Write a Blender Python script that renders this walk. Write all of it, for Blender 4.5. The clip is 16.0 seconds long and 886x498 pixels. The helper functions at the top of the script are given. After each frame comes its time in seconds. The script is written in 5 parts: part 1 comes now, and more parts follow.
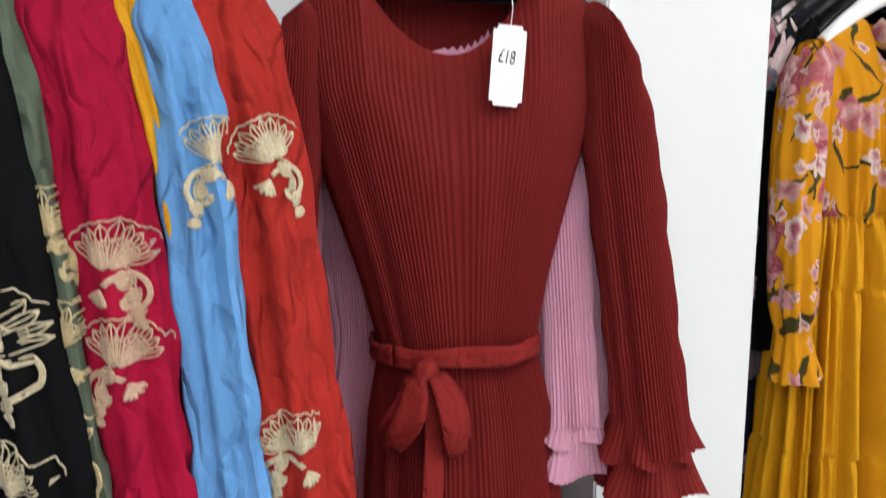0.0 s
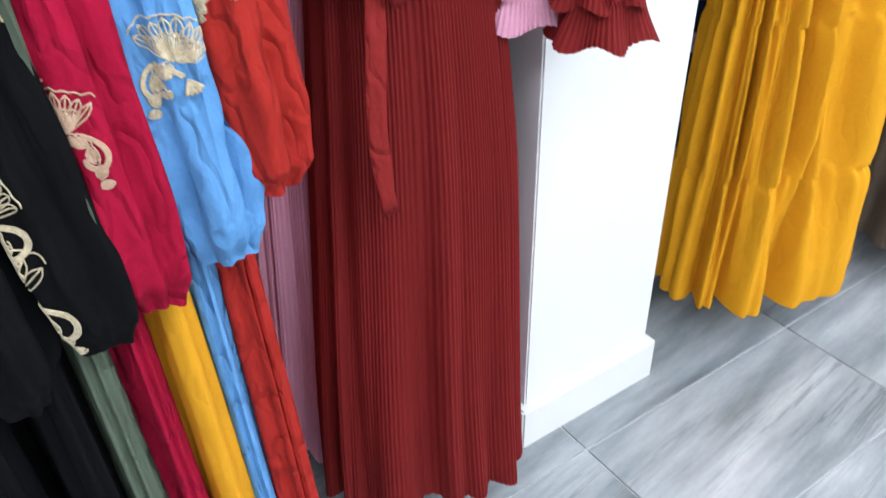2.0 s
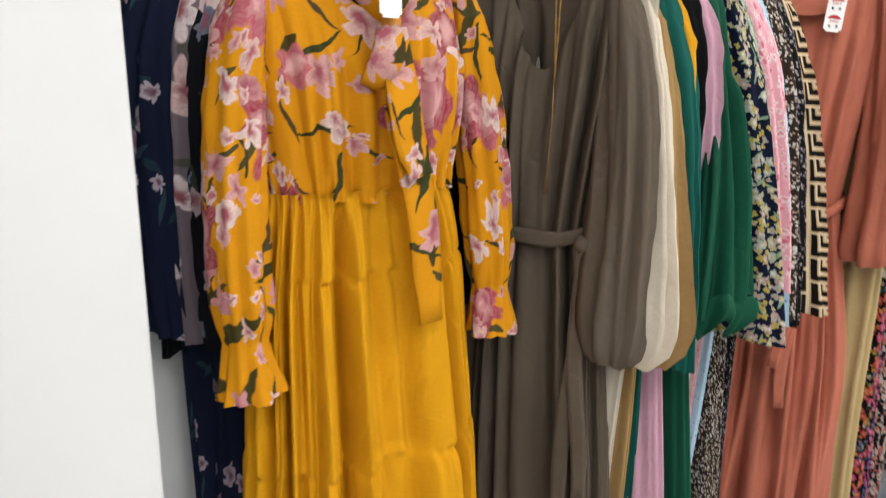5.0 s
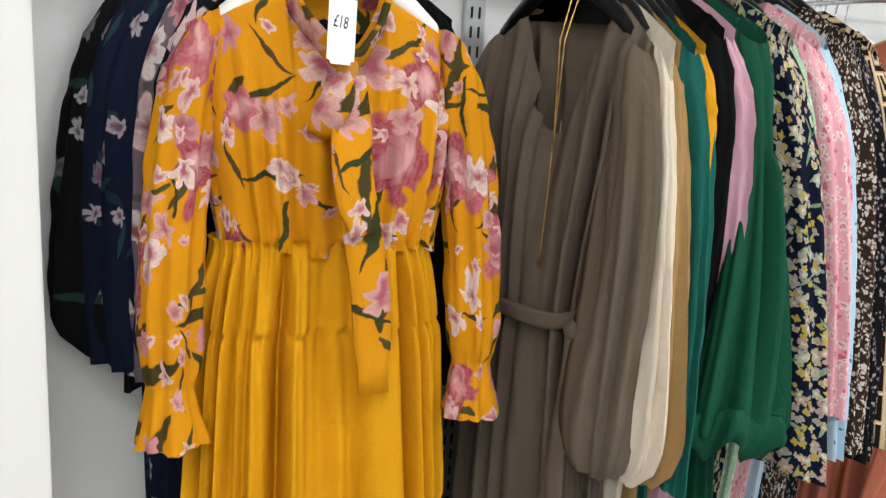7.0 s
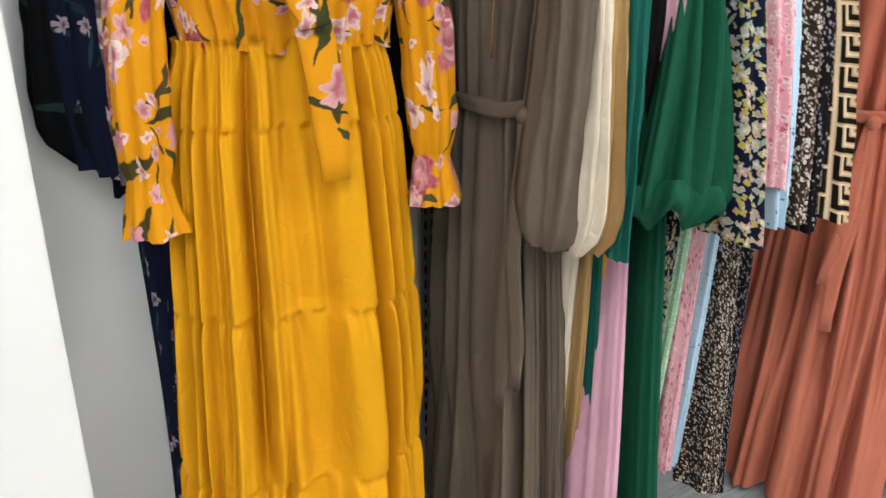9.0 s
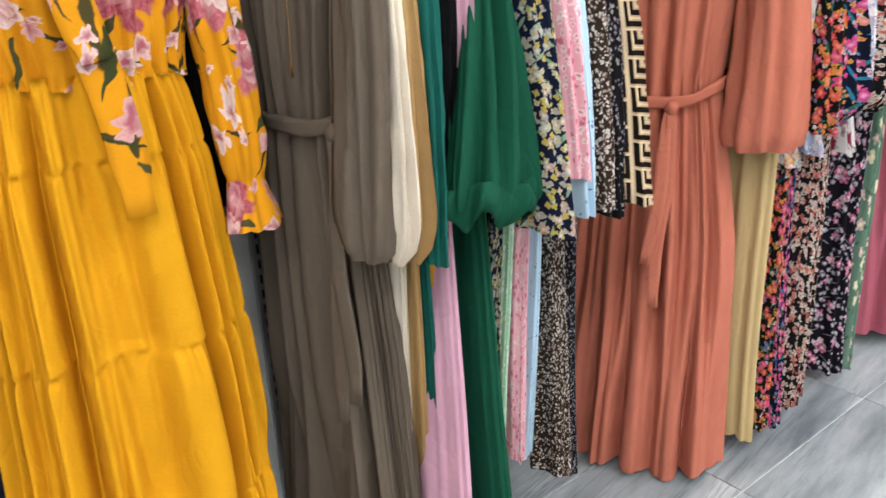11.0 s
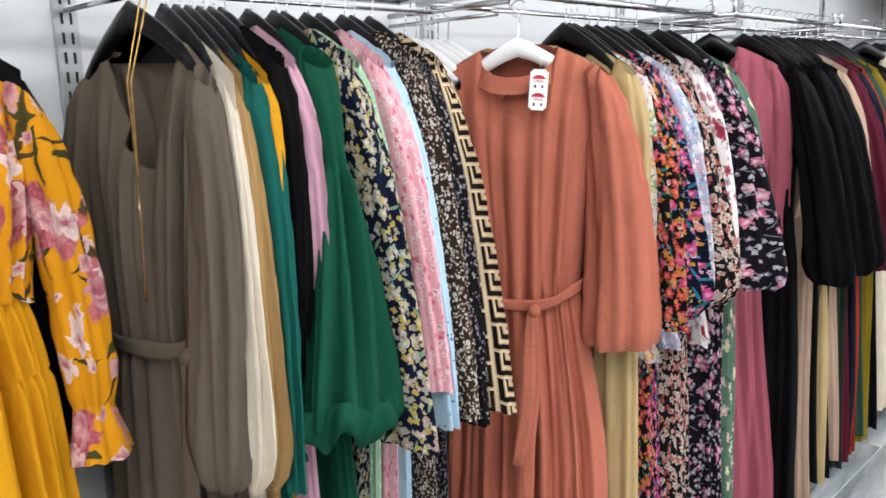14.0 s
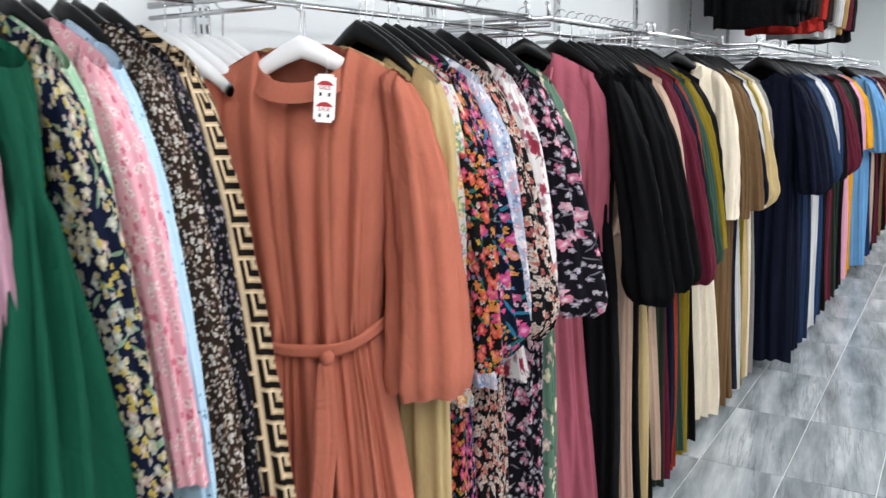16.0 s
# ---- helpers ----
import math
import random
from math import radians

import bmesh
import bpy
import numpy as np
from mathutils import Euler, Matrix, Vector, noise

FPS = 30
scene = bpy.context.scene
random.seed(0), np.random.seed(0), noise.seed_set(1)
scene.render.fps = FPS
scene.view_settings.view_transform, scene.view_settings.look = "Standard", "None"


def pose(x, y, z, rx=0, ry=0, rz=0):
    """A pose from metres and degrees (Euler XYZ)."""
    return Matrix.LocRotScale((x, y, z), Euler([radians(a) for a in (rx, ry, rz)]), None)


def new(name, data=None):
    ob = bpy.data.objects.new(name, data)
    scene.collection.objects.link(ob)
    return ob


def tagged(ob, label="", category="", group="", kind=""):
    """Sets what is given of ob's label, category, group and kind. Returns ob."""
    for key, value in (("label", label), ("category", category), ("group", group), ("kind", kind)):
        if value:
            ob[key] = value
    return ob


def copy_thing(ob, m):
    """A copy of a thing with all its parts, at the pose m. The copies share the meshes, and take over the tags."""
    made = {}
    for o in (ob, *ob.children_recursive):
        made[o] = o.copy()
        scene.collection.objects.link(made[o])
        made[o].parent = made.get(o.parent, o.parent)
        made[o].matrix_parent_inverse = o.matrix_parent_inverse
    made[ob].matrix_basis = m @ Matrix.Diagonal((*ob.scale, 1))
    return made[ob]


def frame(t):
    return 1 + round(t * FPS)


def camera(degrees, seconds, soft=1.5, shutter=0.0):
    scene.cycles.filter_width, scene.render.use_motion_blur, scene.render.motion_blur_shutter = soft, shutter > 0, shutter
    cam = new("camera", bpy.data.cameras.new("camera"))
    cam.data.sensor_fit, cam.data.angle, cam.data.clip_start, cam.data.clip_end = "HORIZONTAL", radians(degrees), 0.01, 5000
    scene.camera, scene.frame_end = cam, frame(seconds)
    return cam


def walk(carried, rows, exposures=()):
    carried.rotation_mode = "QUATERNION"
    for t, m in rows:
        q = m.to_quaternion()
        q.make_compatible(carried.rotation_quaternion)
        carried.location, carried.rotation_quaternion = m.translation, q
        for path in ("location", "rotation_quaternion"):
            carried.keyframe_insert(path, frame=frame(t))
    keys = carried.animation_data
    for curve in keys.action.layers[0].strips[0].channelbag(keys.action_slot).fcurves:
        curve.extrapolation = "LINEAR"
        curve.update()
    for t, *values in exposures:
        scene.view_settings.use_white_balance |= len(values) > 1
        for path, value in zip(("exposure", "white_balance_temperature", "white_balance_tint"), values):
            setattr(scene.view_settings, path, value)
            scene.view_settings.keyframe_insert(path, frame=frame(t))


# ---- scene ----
cam = camera(56.2, 16.0, soft=1.35, shutter=0.5)
METRES, EYE, TILT, LEAN, TURN = 1.86, 1.34, -11.0, 0.6, -31.0
ROWS = [
    (0.0, 0.0, 0.0, 0.0, 0.0, 0.0, -0.0),
    (0.5, -0.0016, 0.0037, -0.0154, -1.0, -4.52, -0.12),
    (1.0, -0.0014, 0.0068, -0.0304, -1.39, -10.88, -0.12),
    (1.5, -0.0002, 0.0113, -0.0454, -2.29, -18.14, 0.25),
    (2.0, 0.0026, 0.0156, -0.0602, -3.78, -24.28, 1.27),
    (2.5, 0.0104, 0.0207, -0.0614, -5.74, -25.9, 2.57),
    (3.0, 0.0445, 0.0376, -0.046, -9.73, -22.63, 4.37),
    (3.5, 0.1012, 0.0919, -0.0169, -16.33, -17.87, 4.74),
    (4.0, 0.1571, 0.146, 0.0124, -20.51, -13.34, 4.58),
    (4.5, 0.219, 0.1495, 0.0281, -19.79, -8.66, 3.63),
    (5.0, 0.3173, 0.1333, 0.0407, -13.94, -4.98, 1.23),
    (7.5, 0.5374, 0.149, 0.039, 3.01, -2.23, -3.7),
    (8.0, 0.5603, 0.1209, 0.0207, 4.78, -5.51, -3.09),
    (8.5, 0.5653, 0.1207, 0.0108, 4.07, -8.4, -2.28),
    (9.0, 0.5681, 0.1212, 0.0029, 2.01, -11.31, -1.3),
    (11.5, 0.6122, 0.1175, 0.0158, -10.0, -10.0, 3.21),
    (12.0, 0.6111, 0.1134, 0.0239, -11.12, -6.7, 3.29),
    (12.5, 0.6174, 0.1077, 0.0307, -12.09, -3.39, 3.75),
    (13.0, 0.6228, 0.1057, 0.0364, -12.88, -1.6, 3.78),
    (13.5, 0.6316, 0.1074, 0.0419, -13.57, -0.29, 3.89),
    (14.0, 0.6408, 0.1109, 0.0444, -15.15, 0.43, 4.27),
    (14.5, 0.6535, 0.1169, 0.0457, -17.3, 0.5, 4.74),
    (15.0, 0.6706, 0.1312, 0.0477, -20.37, -0.04, 5.19),
    (15.5, 0.7023, 0.1745, 0.0594, -23.9, -0.56, 5.32),
    (16.0, 0.7381, 0.2288, 0.0759, -26.46, -0.51, 5.42),
]
EXPOSURES = [(0.0, -0.06, 6250, 10), (1.5, 0.38, 5750, 10), (2.5, 0.3, 5700, 10), (4.5, -0.1, 6450, 11), (7.5, -0.1, 6500, 10), (9.0, 0.1, 6450, 10), (11.5, 0.28, 6250, 11), (12.5, 0.18, 6250, 11), (15.5, 0.03, 6100, 10), (16.0, 0.0, 6100, 10)]
walk(cam, [(t, pose(0, 0, EYE, TILT, LEAN, TURN) @ pose(METRES * x, METRES * y, METRES * z, 90 + pitch, roll, yaw)) for t, x, y, z, yaw, pitch, roll in ROWS], EXPOSURES)

# ---- light ----
def linear(h):
    """Linear colour of a six digit sRGB hex string."""
    c = [int(h[i:i + 2], 16) / 255 for i in (0, 2, 4)]
    return tuple((v / 12.92 if v <= 0.04045 else ((v + 0.055) / 1.055) ** 2.4) for v in c) + (1.0,)


world = bpy.data.worlds.new("world")
world.use_nodes = True
world.node_tree.nodes["Background"].inputs[0].default_value = (0.9, 0.95, 1.0, 1.0)
world.node_tree.nodes["Background"].inputs[1].default_value = 0.05
scene.world = world

WALL_Y, RAIL_Y, RAIL_Z, CEILING = 1.10, 0.81, 1.592, 2.75
THIRD_Y, FOURTH_Y, FIFTH_Y = 0.71, 0.67, 0.66
LAMP_POWER = 18.5
PANELS = [(x, y) for x in (-1.2, 0.6, 2.4, 4.2, 6.0, 7.8, 9.6, 11.4) for y in (-0.85, -2.6)]


def panel_lamp(x, y):
    lamp = bpy.data.lights.new("panel_lamp", "AREA")
    lamp.shape, lamp.size, lamp.size_y, lamp.energy, lamp.color = "RECTANGLE", 1.15, 0.55, LAMP_POWER, (1.0, 0.985, 0.96)
    ob = new("panel_lamp", lamp)
    ob.matrix_world = pose(x, y, CEILING - 0.04)


for px_, py_ in PANELS:
    panel_lamp(px_, py_)


# ---- materials ----
class Nodes:
    """Short hand for building a node material."""

    def __init__(self, name):
        self.mat = bpy.data.materials.new(name)
        self.mat.use_nodes = True
        self.tree = self.mat.node_tree
        self.bsdf = self.tree.nodes["Principled BSDF"]

    def put(self, socket, value):
        if isinstance(value, bpy.types.NodeSocket):
            self.tree.links.new(value, socket)
        elif value is not None:
            socket.default_value = value

    def set(self, **inputs):
        for key, value in inputs.items():
            self.put(self.bsdf.inputs[key.replace("_", " ")], value)

    def math(self, op, a, b=None, c=None, clamp=False):
        n = self.tree.nodes.new("ShaderNodeMath")
        n.operation, n.use_clamp = op, clamp
        for socket, value in zip(n.inputs, (a, b, c)):
            self.put(socket, value)
        return n.outputs[0]

    def vec(self, op, a, b=None, scale=None):
        n = self.tree.nodes.new("ShaderNodeVectorMath")
        n.operation = op
        self.put(n.inputs[0], a)
        self.put(n.inputs[1], b)
        if scale is not None:
            self.put(n.inputs["Scale"], scale)
        return n.outputs["Value"] if op in ("LENGTH", "DISTANCE", "DOT_PRODUCT") else n.outputs[0]

    def xyz(self, v):
        n = self.tree.nodes.new("ShaderNodeSeparateXYZ")
        self.put(n.inputs[0], v)
        return n.outputs

    def join(self, x, y, z=0.0):
        n = self.tree.nodes.new("ShaderNodeCombineXYZ")
        for socket, value in zip(n.inputs, (x, y, z)):
            self.put(socket, value)
        return n.outputs[0]

    def mix(self, f, a, b, mode="MIX"):
        n = self.tree.nodes.new("ShaderNodeMix")
        n.data_type, n.blend_type = "RGBA", mode
        self.put(n.inputs[0], f)
        self.put(n.inputs[6], a)
        self.put(n.inputs[7], b)
        return n.outputs[2]

    def coords(self, kind="UV"):
        return self.tree.nodes.new("ShaderNodeTexCoord").outputs[kind]

    def noise(self, v, scale, detail=2.0, rough=0.5, color=False):
        n = self.tree.nodes.new("ShaderNodeTexNoise")
        self.put(n.inputs["Vector"], v)
        n.inputs["Scale"].default_value, n.inputs["Detail"].default_value, n.inputs["Roughness"].default_value = scale, detail, rough
        return n.outputs["Color" if color else "Fac"]

    def voronoi(self, v, scale, feature="F1", randomness=1.0):
        n = self.tree.nodes.new("ShaderNodeTexVoronoi")
        n.voronoi_dimensions, n.feature = "2D", feature
        self.put(n.inputs["Vector"], v)
        n.inputs["Scale"].default_value, n.inputs["Randomness"].default_value = scale, randomness
        return n.outputs

    def ramp(self, f, stops, constant=False):
        n = self.tree.nodes.new("ShaderNodeValToRGB")
        if constant:
            n.color_ramp.interpolation = "CONSTANT"
        while len(n.color_ramp.elements) < len(stops):
            n.color_ramp.elements.new(0.5)
        for e, (p, c) in zip(n.color_ramp.elements, stops):
            e.position, e.color = p, c
        self.put(n.inputs[0], f)
        return n.outputs[0]

    def bump(self, height, strength, distance=0.01, normal=None):
        n = self.tree.nodes.new("ShaderNodeBump")
        n.inputs["Strength"].default_value, n.inputs["Distance"].default_value = strength, distance
        self.put(n.inputs["Height"], height)
        self.put(n.inputs["Normal"], normal)
        return n.outputs[0]

    def step(self, value, edge, soft):
        """1 below edge, 0 above it."""
        n = self.tree.nodes.new("ShaderNodeMapRange")
        n.interpolation_type = "SMOOTHSTEP"
        for key, v in zip(("Value", "From Min", "From Max", "To Min", "To Max"), (value, edge, None, 1.0, 0.0)):
            self.put(n.inputs[key], v)
        self.put(n.inputs["From Max"], self.math("ADD", edge, soft))
        return n.outputs[0]


def finish_cloth(n, colour, rough=0.85, sheen=0.25, weave=0.25, crease=0.35, crinkle=0.0):
    """Cloth: creases, weave, slight unevenness of dye."""
    uv, ob = n.coords("UV"), n.coords("Object")
    dye = n.noise(ob, 9.0, 3.0)
    tone = n.mix(n.math("MULTIPLY", dye, 0.22), colour, (0.0, 0.0, 0.0, 1.0))
    fine = n.noise(uv, 260.0, 2.0)
    tone = n.mix(n.math("MULTIPLY", fine, 0.16), tone, (0.0, 0.0, 0.0, 1.0))
    stretched = n.vec("MULTIPLY", ob, (26.0, 26.0, 5.0))
    b = n.bump(n.noise(stretched, 1.0, 3.0), crease, 0.012)
    if crinkle:
        b = n.bump(n.noise(n.vec("MULTIPLY", ob, (1.0, 1.0, 0.7)), 15.0, 4.0, 0.55), crinkle, 0.03, b)
        bent = n.vec("ADD", ob, n.vec("SCALE", n.noise(ob, 6.0, 2.0, color=True), scale=0.12))
        ridge = n.math("ABSOLUTE", n.math("SUBTRACT", n.noise(n.vec("MULTIPLY", bent, (1.0, 1.6, 0.75)), 17.0, 2.0, 0.4), 0.5))
        b = n.bump(n.math("MINIMUM", ridge, 0.09), min(1.0, crinkle * 1.6), 0.05, b)
    b = n.bump(n.noise(uv, 700.0, 1.0), weave, 0.0012, b)
    n.set(Base_Color=tone, Roughness=rough, Normal=b, Sheen_Weight=0.0)
    n.bsdf.inputs["Specular IOR Level"].default_value = 0.12
    return n.mat


CLOTH = {}


def plain(h, rough=0.85, sheen=0.25, crease=0.35, crinkle=0.12):
    key = (h, rough, sheen, crease, crinkle)
    if key not in CLOTH:
        n = Nodes("cloth_" + h)
        CLOTH[key] = finish_cloth(n, linear(h), rough, sheen, crease=crease, crinkle=crinkle)
    return CLOTH[key]


def flower_layer(n, uv, below, scale, petals, heart, size, count, fill, soft=0.06, vein=0.5):
    """Flowers with lobed petals strewn over what lies below."""
    v = n.voronoi(uv, scale, randomness=0.85)
    local = n.vec("SCALE", n.vec("SUBTRACT", uv, v["Position"]), scale=scale)
    p = n.xyz(local)
    rand = n.xyz(v["Color"])
    r = n.vec("LENGTH", local)
    angle = n.math("ADD", n.math("ARCTAN2", p[1], p[0]), n.math("MULTIPLY", rand[0], 6.28))
    lobe = n.math("ABSOLUTE", n.math("COSINE", n.math("MULTIPLY", angle, count / 2)))
    edge = n.math("MULTIPLY", n.math("ADD", n.math("MULTIPLY", lobe, 0.5), 0.52), n.math("MULTIPLY", n.math("ADD", n.math("MULTIPLY", rand[1], 0.5), 0.5), size))
    shown = n.math("LESS_THAN", rand[2], fill)
    mask = n.math("MULTIPLY", n.step(r, edge, soft), shown)
    stops = [(i / len(petals), linear(c)) for i, c in enumerate(petals)]
    tone = n.ramp(n.math("FRACT", n.math("MULTIPLY", rand[1], 7.3)), stops, True)
    rays = n.math("MULTIPLY", n.math("MULTIPLY", n.math("SUBTRACT", n.noise(n.join(n.math("MULTIPLY", angle, 2.6), n.math("MULTIPLY", r, 5.0)), 3.2, 3.0), 0.36, clamp=True), 2.2, clamp=True), vein * 0.9)
    deep = n.mix(0.45, tone, (0.12, 0.01, 0.02, 1.0))
    tone = n.mix(n.math("MULTIPLY", n.math("SUBTRACT", 1.0, n.math("DIVIDE", r, edge), clamp=True), 0.9, clamp=True), tone, deep)
    tone = n.mix(rays, tone, linear(heart))
    lobe2 = n.math("ABSOLUTE", n.math("SINE", n.math("MULTIPLY", angle, count / 2)))
    inner = n.math("MULTIPLY", edge, n.math("ADD", n.math("MULTIPLY", lobe2, 0.14), 0.42))
    pale = n.mix(n.math("MULTIPLY", rays, 1.2, clamp=True), n.mix(0.45, tone, linear(heart)), tone)
    tone = n.mix(n.step(r, inner, 0.04), tone, pale)
    tone = n.mix(n.step(r, n.math("MULTIPLY", edge, 0.16), 0.1), tone, linear(heart))
    return n.mix(mask, below, tone)


def leaf_layer(n, uv, below, scale, tones, length, width, fill):
    v = n.voronoi(n.vec("ADD", uv, (0.37, 0.81, 0.0)), scale)
    local = n.vec("SCALE", n.vec("SUBTRACT", n.vec("ADD", uv, (0.37, 0.81, 0.0)), v["Position"]), scale=scale)
    p, rand = n.xyz(local), n.xyz(v["Color"])
    a = n.math("MULTIPLY", rand[0], 6.28)
    ca, sa = n.math("COSINE", a), n.math("SINE", a)
    along = n.math("ADD", n.math("MULTIPLY", p[0], ca), n.math("MULTIPLY", p[1], sa))
    across = n.math("SUBTRACT", n.math("MULTIPLY", p[1], ca), n.math("MULTIPLY", p[0], sa))
    across = n.math("ADD", n.math("ABSOLUTE", across), n.math("MULTIPLY", n.math("MULTIPLY", along, along), width / length / length))
    mask = n.math("MULTIPLY", n.step(across, width * 0.8, width * 0.3), n.math("LESS_THAN", rand[2], fill))
    tone = n.mix(rand[1], linear(tones[0]), linear(tones[1]))
    return n.mix(mask, below, tone)


def floral(name, base, layers, leaves=(), rough=0.85, loose=1.0):
    """Printed cloth: flowers (scale, petals, heart, size, count, fill) and leaves (scale, tones, length, width, fill)."""
    n = Nodes(name)
    uv = n.coords("UV")
    warp = n.vec("SCALE", n.vec("SUBTRACT", n.noise(uv, 45.0, 2.0, color=True), (0.5, 0.5, 0.5)), scale=0.008 * loose)
    uv = n.vec("ADD", uv, warp)
    if loose > 1:
        uv = n.vec("ADD", uv, n.vec("SCALE", n.vec("SUBTRACT", n.noise(uv, 13.0, 2.0, color=True), (0.5, 0.5, 0.5)), scale=0.05))
    uv = n.vec("MULTIPLY", uv, (1.0, 1.0, 0.0))
    tone = linear(base)
    for leaf in leaves:
        tone = leaf_layer(n, uv, tone, *leaf)
    for i, (scale, petals, heart, size, count, fill) in enumerate(layers):
        at = n.vec("ADD", uv, (0.21 * i, 0.57 * i, 0.0))
        ragged = n.vec("SCALE", n.vec("SUBTRACT", n.noise(at, scale * 1.7, 2.0, color=True), (0.5, 0.5, 0.5)), scale=0.6 / scale)
        at = n.vec("MULTIPLY", n.vec("ADD", at, ragged), (1.0, 1.0, 0.0))
        tone = flower_layer(n, at, tone, scale, petals, heart, size, count, fill)
    return finish_cloth(n, tone, rough, 0.15)


def key_print():
    """Nested angular key bands, black on sand."""
    n = Nodes("key_print")
    p = n.xyz(n.vec("SCALE", n.coords("UV"), scale=1 / 0.047))
    column = n.math("MODULO", n.math("FLOOR", p[0]), 2.0)
    fx = n.math("FRACT", p[0])
    fx = n.math("ABSOLUTE", n.math("SUBTRACT", fx, column))
    fy = n.math("FRACT", n.math("ADD", p[1], n.math("MULTIPLY", column, 0.5)))
    far = n.math("MAXIMUM", fx, n.math("SUBTRACT", 1.0, fy))
    bands = n.math("FRACT", n.math("MULTIPLY", far, 2.6))
    tone = n.mix(n.step(n.math("ABSOLUTE", n.math("SUBTRACT", bands, 0.5)), 0.235, 0.03), linear("171210"), linear("c9ab84"))
    line = n.step(n.math("ABSOLUTE", n.math("SUBTRACT", bands, 0.5)), 0.07, 0.02)
    tone = n.mix(n.math("MULTIPLY", line, 0.85), tone, linear("e6d3b4"))
    return finish_cloth(n, tone, 0.8)


def simple(name, colour, rough=0.5, metal=0.0, grain=0.0, size=40.0, bump=0.0, spec=0.5):
    n = Nodes(name)
    ob = n.coords("Object")
    f = n.noise(ob, size, 4.0)
    tone = n.mix(n.math("MULTIPLY", f, grain), linear(colour), (0.0, 0.0, 0.0, 1.0))
    n.set(Base_Color=tone, Roughness=n.math("ADD", n.math("MULTIPLY", n.noise(ob, size * 0.4, 3.0), 0.15), rough - 0.07), Metallic=metal)
    if bump:
        n.set(Normal=n.bump(n.noise(ob, size * 3, 3.0), bump, 0.002))
    n.bsdf.inputs["Specular IOR Level"].default_value = spec
    return n.mat


def marble_tile():
    """Grey porcelain with streaks that run along the tile, each tile its own."""
    n = Nodes("marble_tile")
    info = n.tree.nodes.new("ShaderNodeObjectInfo")
    geo = n.tree.nodes.new("ShaderNodeNewGeometry")
    rnd = info.outputs["Random"]
    at = n.vec("ADD", geo.outputs["Position"], n.join(n.math("MULTIPLY", rnd, 37.0), n.math("MULTIPLY", rnd, 11.0), 0.0))
    tilt = n.xyz(at)
    at = n.join(n.math("ADD", n.math("MULTIPLY", tilt[0], 1.1), n.math("MULTIPLY", tilt[1], 0.5)), n.math("SUBTRACT", n.math("MULTIPLY", tilt[1], 6.5), n.math("MULTIPLY", tilt[0], 0.9)))
    cloud = n.noise(at, 1.3, 6.0, 0.6)
    tone = n.ramp(cloud, [(0.3, linear("62686c")), (0.45, linear("868c8f")), (0.58, linear("a0a5a8")), (0.75, linear("c2c5c6"))])
    streak = n.noise(n.vec("MULTIPLY", at, (0.6, 2.2, 1.0)), 1.7, 5.0, 0.65)
    vein = n.step(n.math("ABSOLUTE", n.math("SUBTRACT", streak, 0.5)), 0.004, 0.03)
    gate = n.step(n.noise(at, 0.9, 2.0), 0.42, 0.12)
    tone = n.mix(n.math("MULTIPLY", n.math("MULTIPLY", vein, gate), 0.38), tone, linear("4b5054"))
    tone = n.mix(n.math("MULTIPLY", n.noise(geo.outputs["Position"], 90.0, 3.0), 0.12), tone, (0.0, 0.0, 0.0, 1.0))
    n.set(Base_Color=tone, Roughness=n.math("ADD", n.math("MULTIPLY", cloud, 0.12), 0.16))
    return n.mat


WALL_PAINT = simple("wall_paint", "dfe2e3", 0.6, grain=0.06, size=6.0, bump=0.12)
WHITE_PAINT = simple("white_paint", "d6d6d4", 0.5, grain=0.03, size=5.0, bump=0.08)
GROUT = simple("grout", "c9cbca", 0.9, grain=0.2, size=60.0, bump=0.2)
TILE = marble_tile()
CHROME = simple("chrome", "cfd0d2", 0.16, 1.0)
STEEL = simple("galvanised_steel", "c3c7c9", 0.4, 0.7, grain=0.1)
# Near black: the shade inside upright slots as colour; also screws and a button.
SLOT_SHADE_AND_TRIM = simple("slot_shade_and_trim", "17181a", 0.9)
BLACK_PLASTIC = simple("black_plastic", "070708", 0.3, grain=0.1, spec=0.3)
WHITE_PLASTIC = simple("white_plastic", "eeeeee", 0.3)
CARD = simple("tag_card", "f6f4f2", 0.6, grain=0.04)
INK = simple("ink", "25262c", 0.7)
RED_INK = simple("red_ink", "b01f2c", 0.6)
GOLD = simple("gold_chain", "b59156", 0.3, 1.0)
DIFFUSER = Nodes("lamp_diffuser")
DIFFUSER.set(Base_Color=(0.9, 0.9, 0.9, 1), Emission_Color=(1.0, 0.985, 0.96, 1), Emission_Strength=6.0)
DIFFUSER = DIFFUSER.mat


def thread(h):
    n = Nodes("gold_thread_" + h)
    uv = n.coords("Object")
    f = n.noise(uv, 330.0, 2.0)
    tone = n.mix(f, linear(h), linear("8d7748"))
    n.set(Base_Color=tone, Roughness=0.5, Normal=n.bump(f, 0.6, 0.002), Sheen_Weight=0.3)
    return n.mat


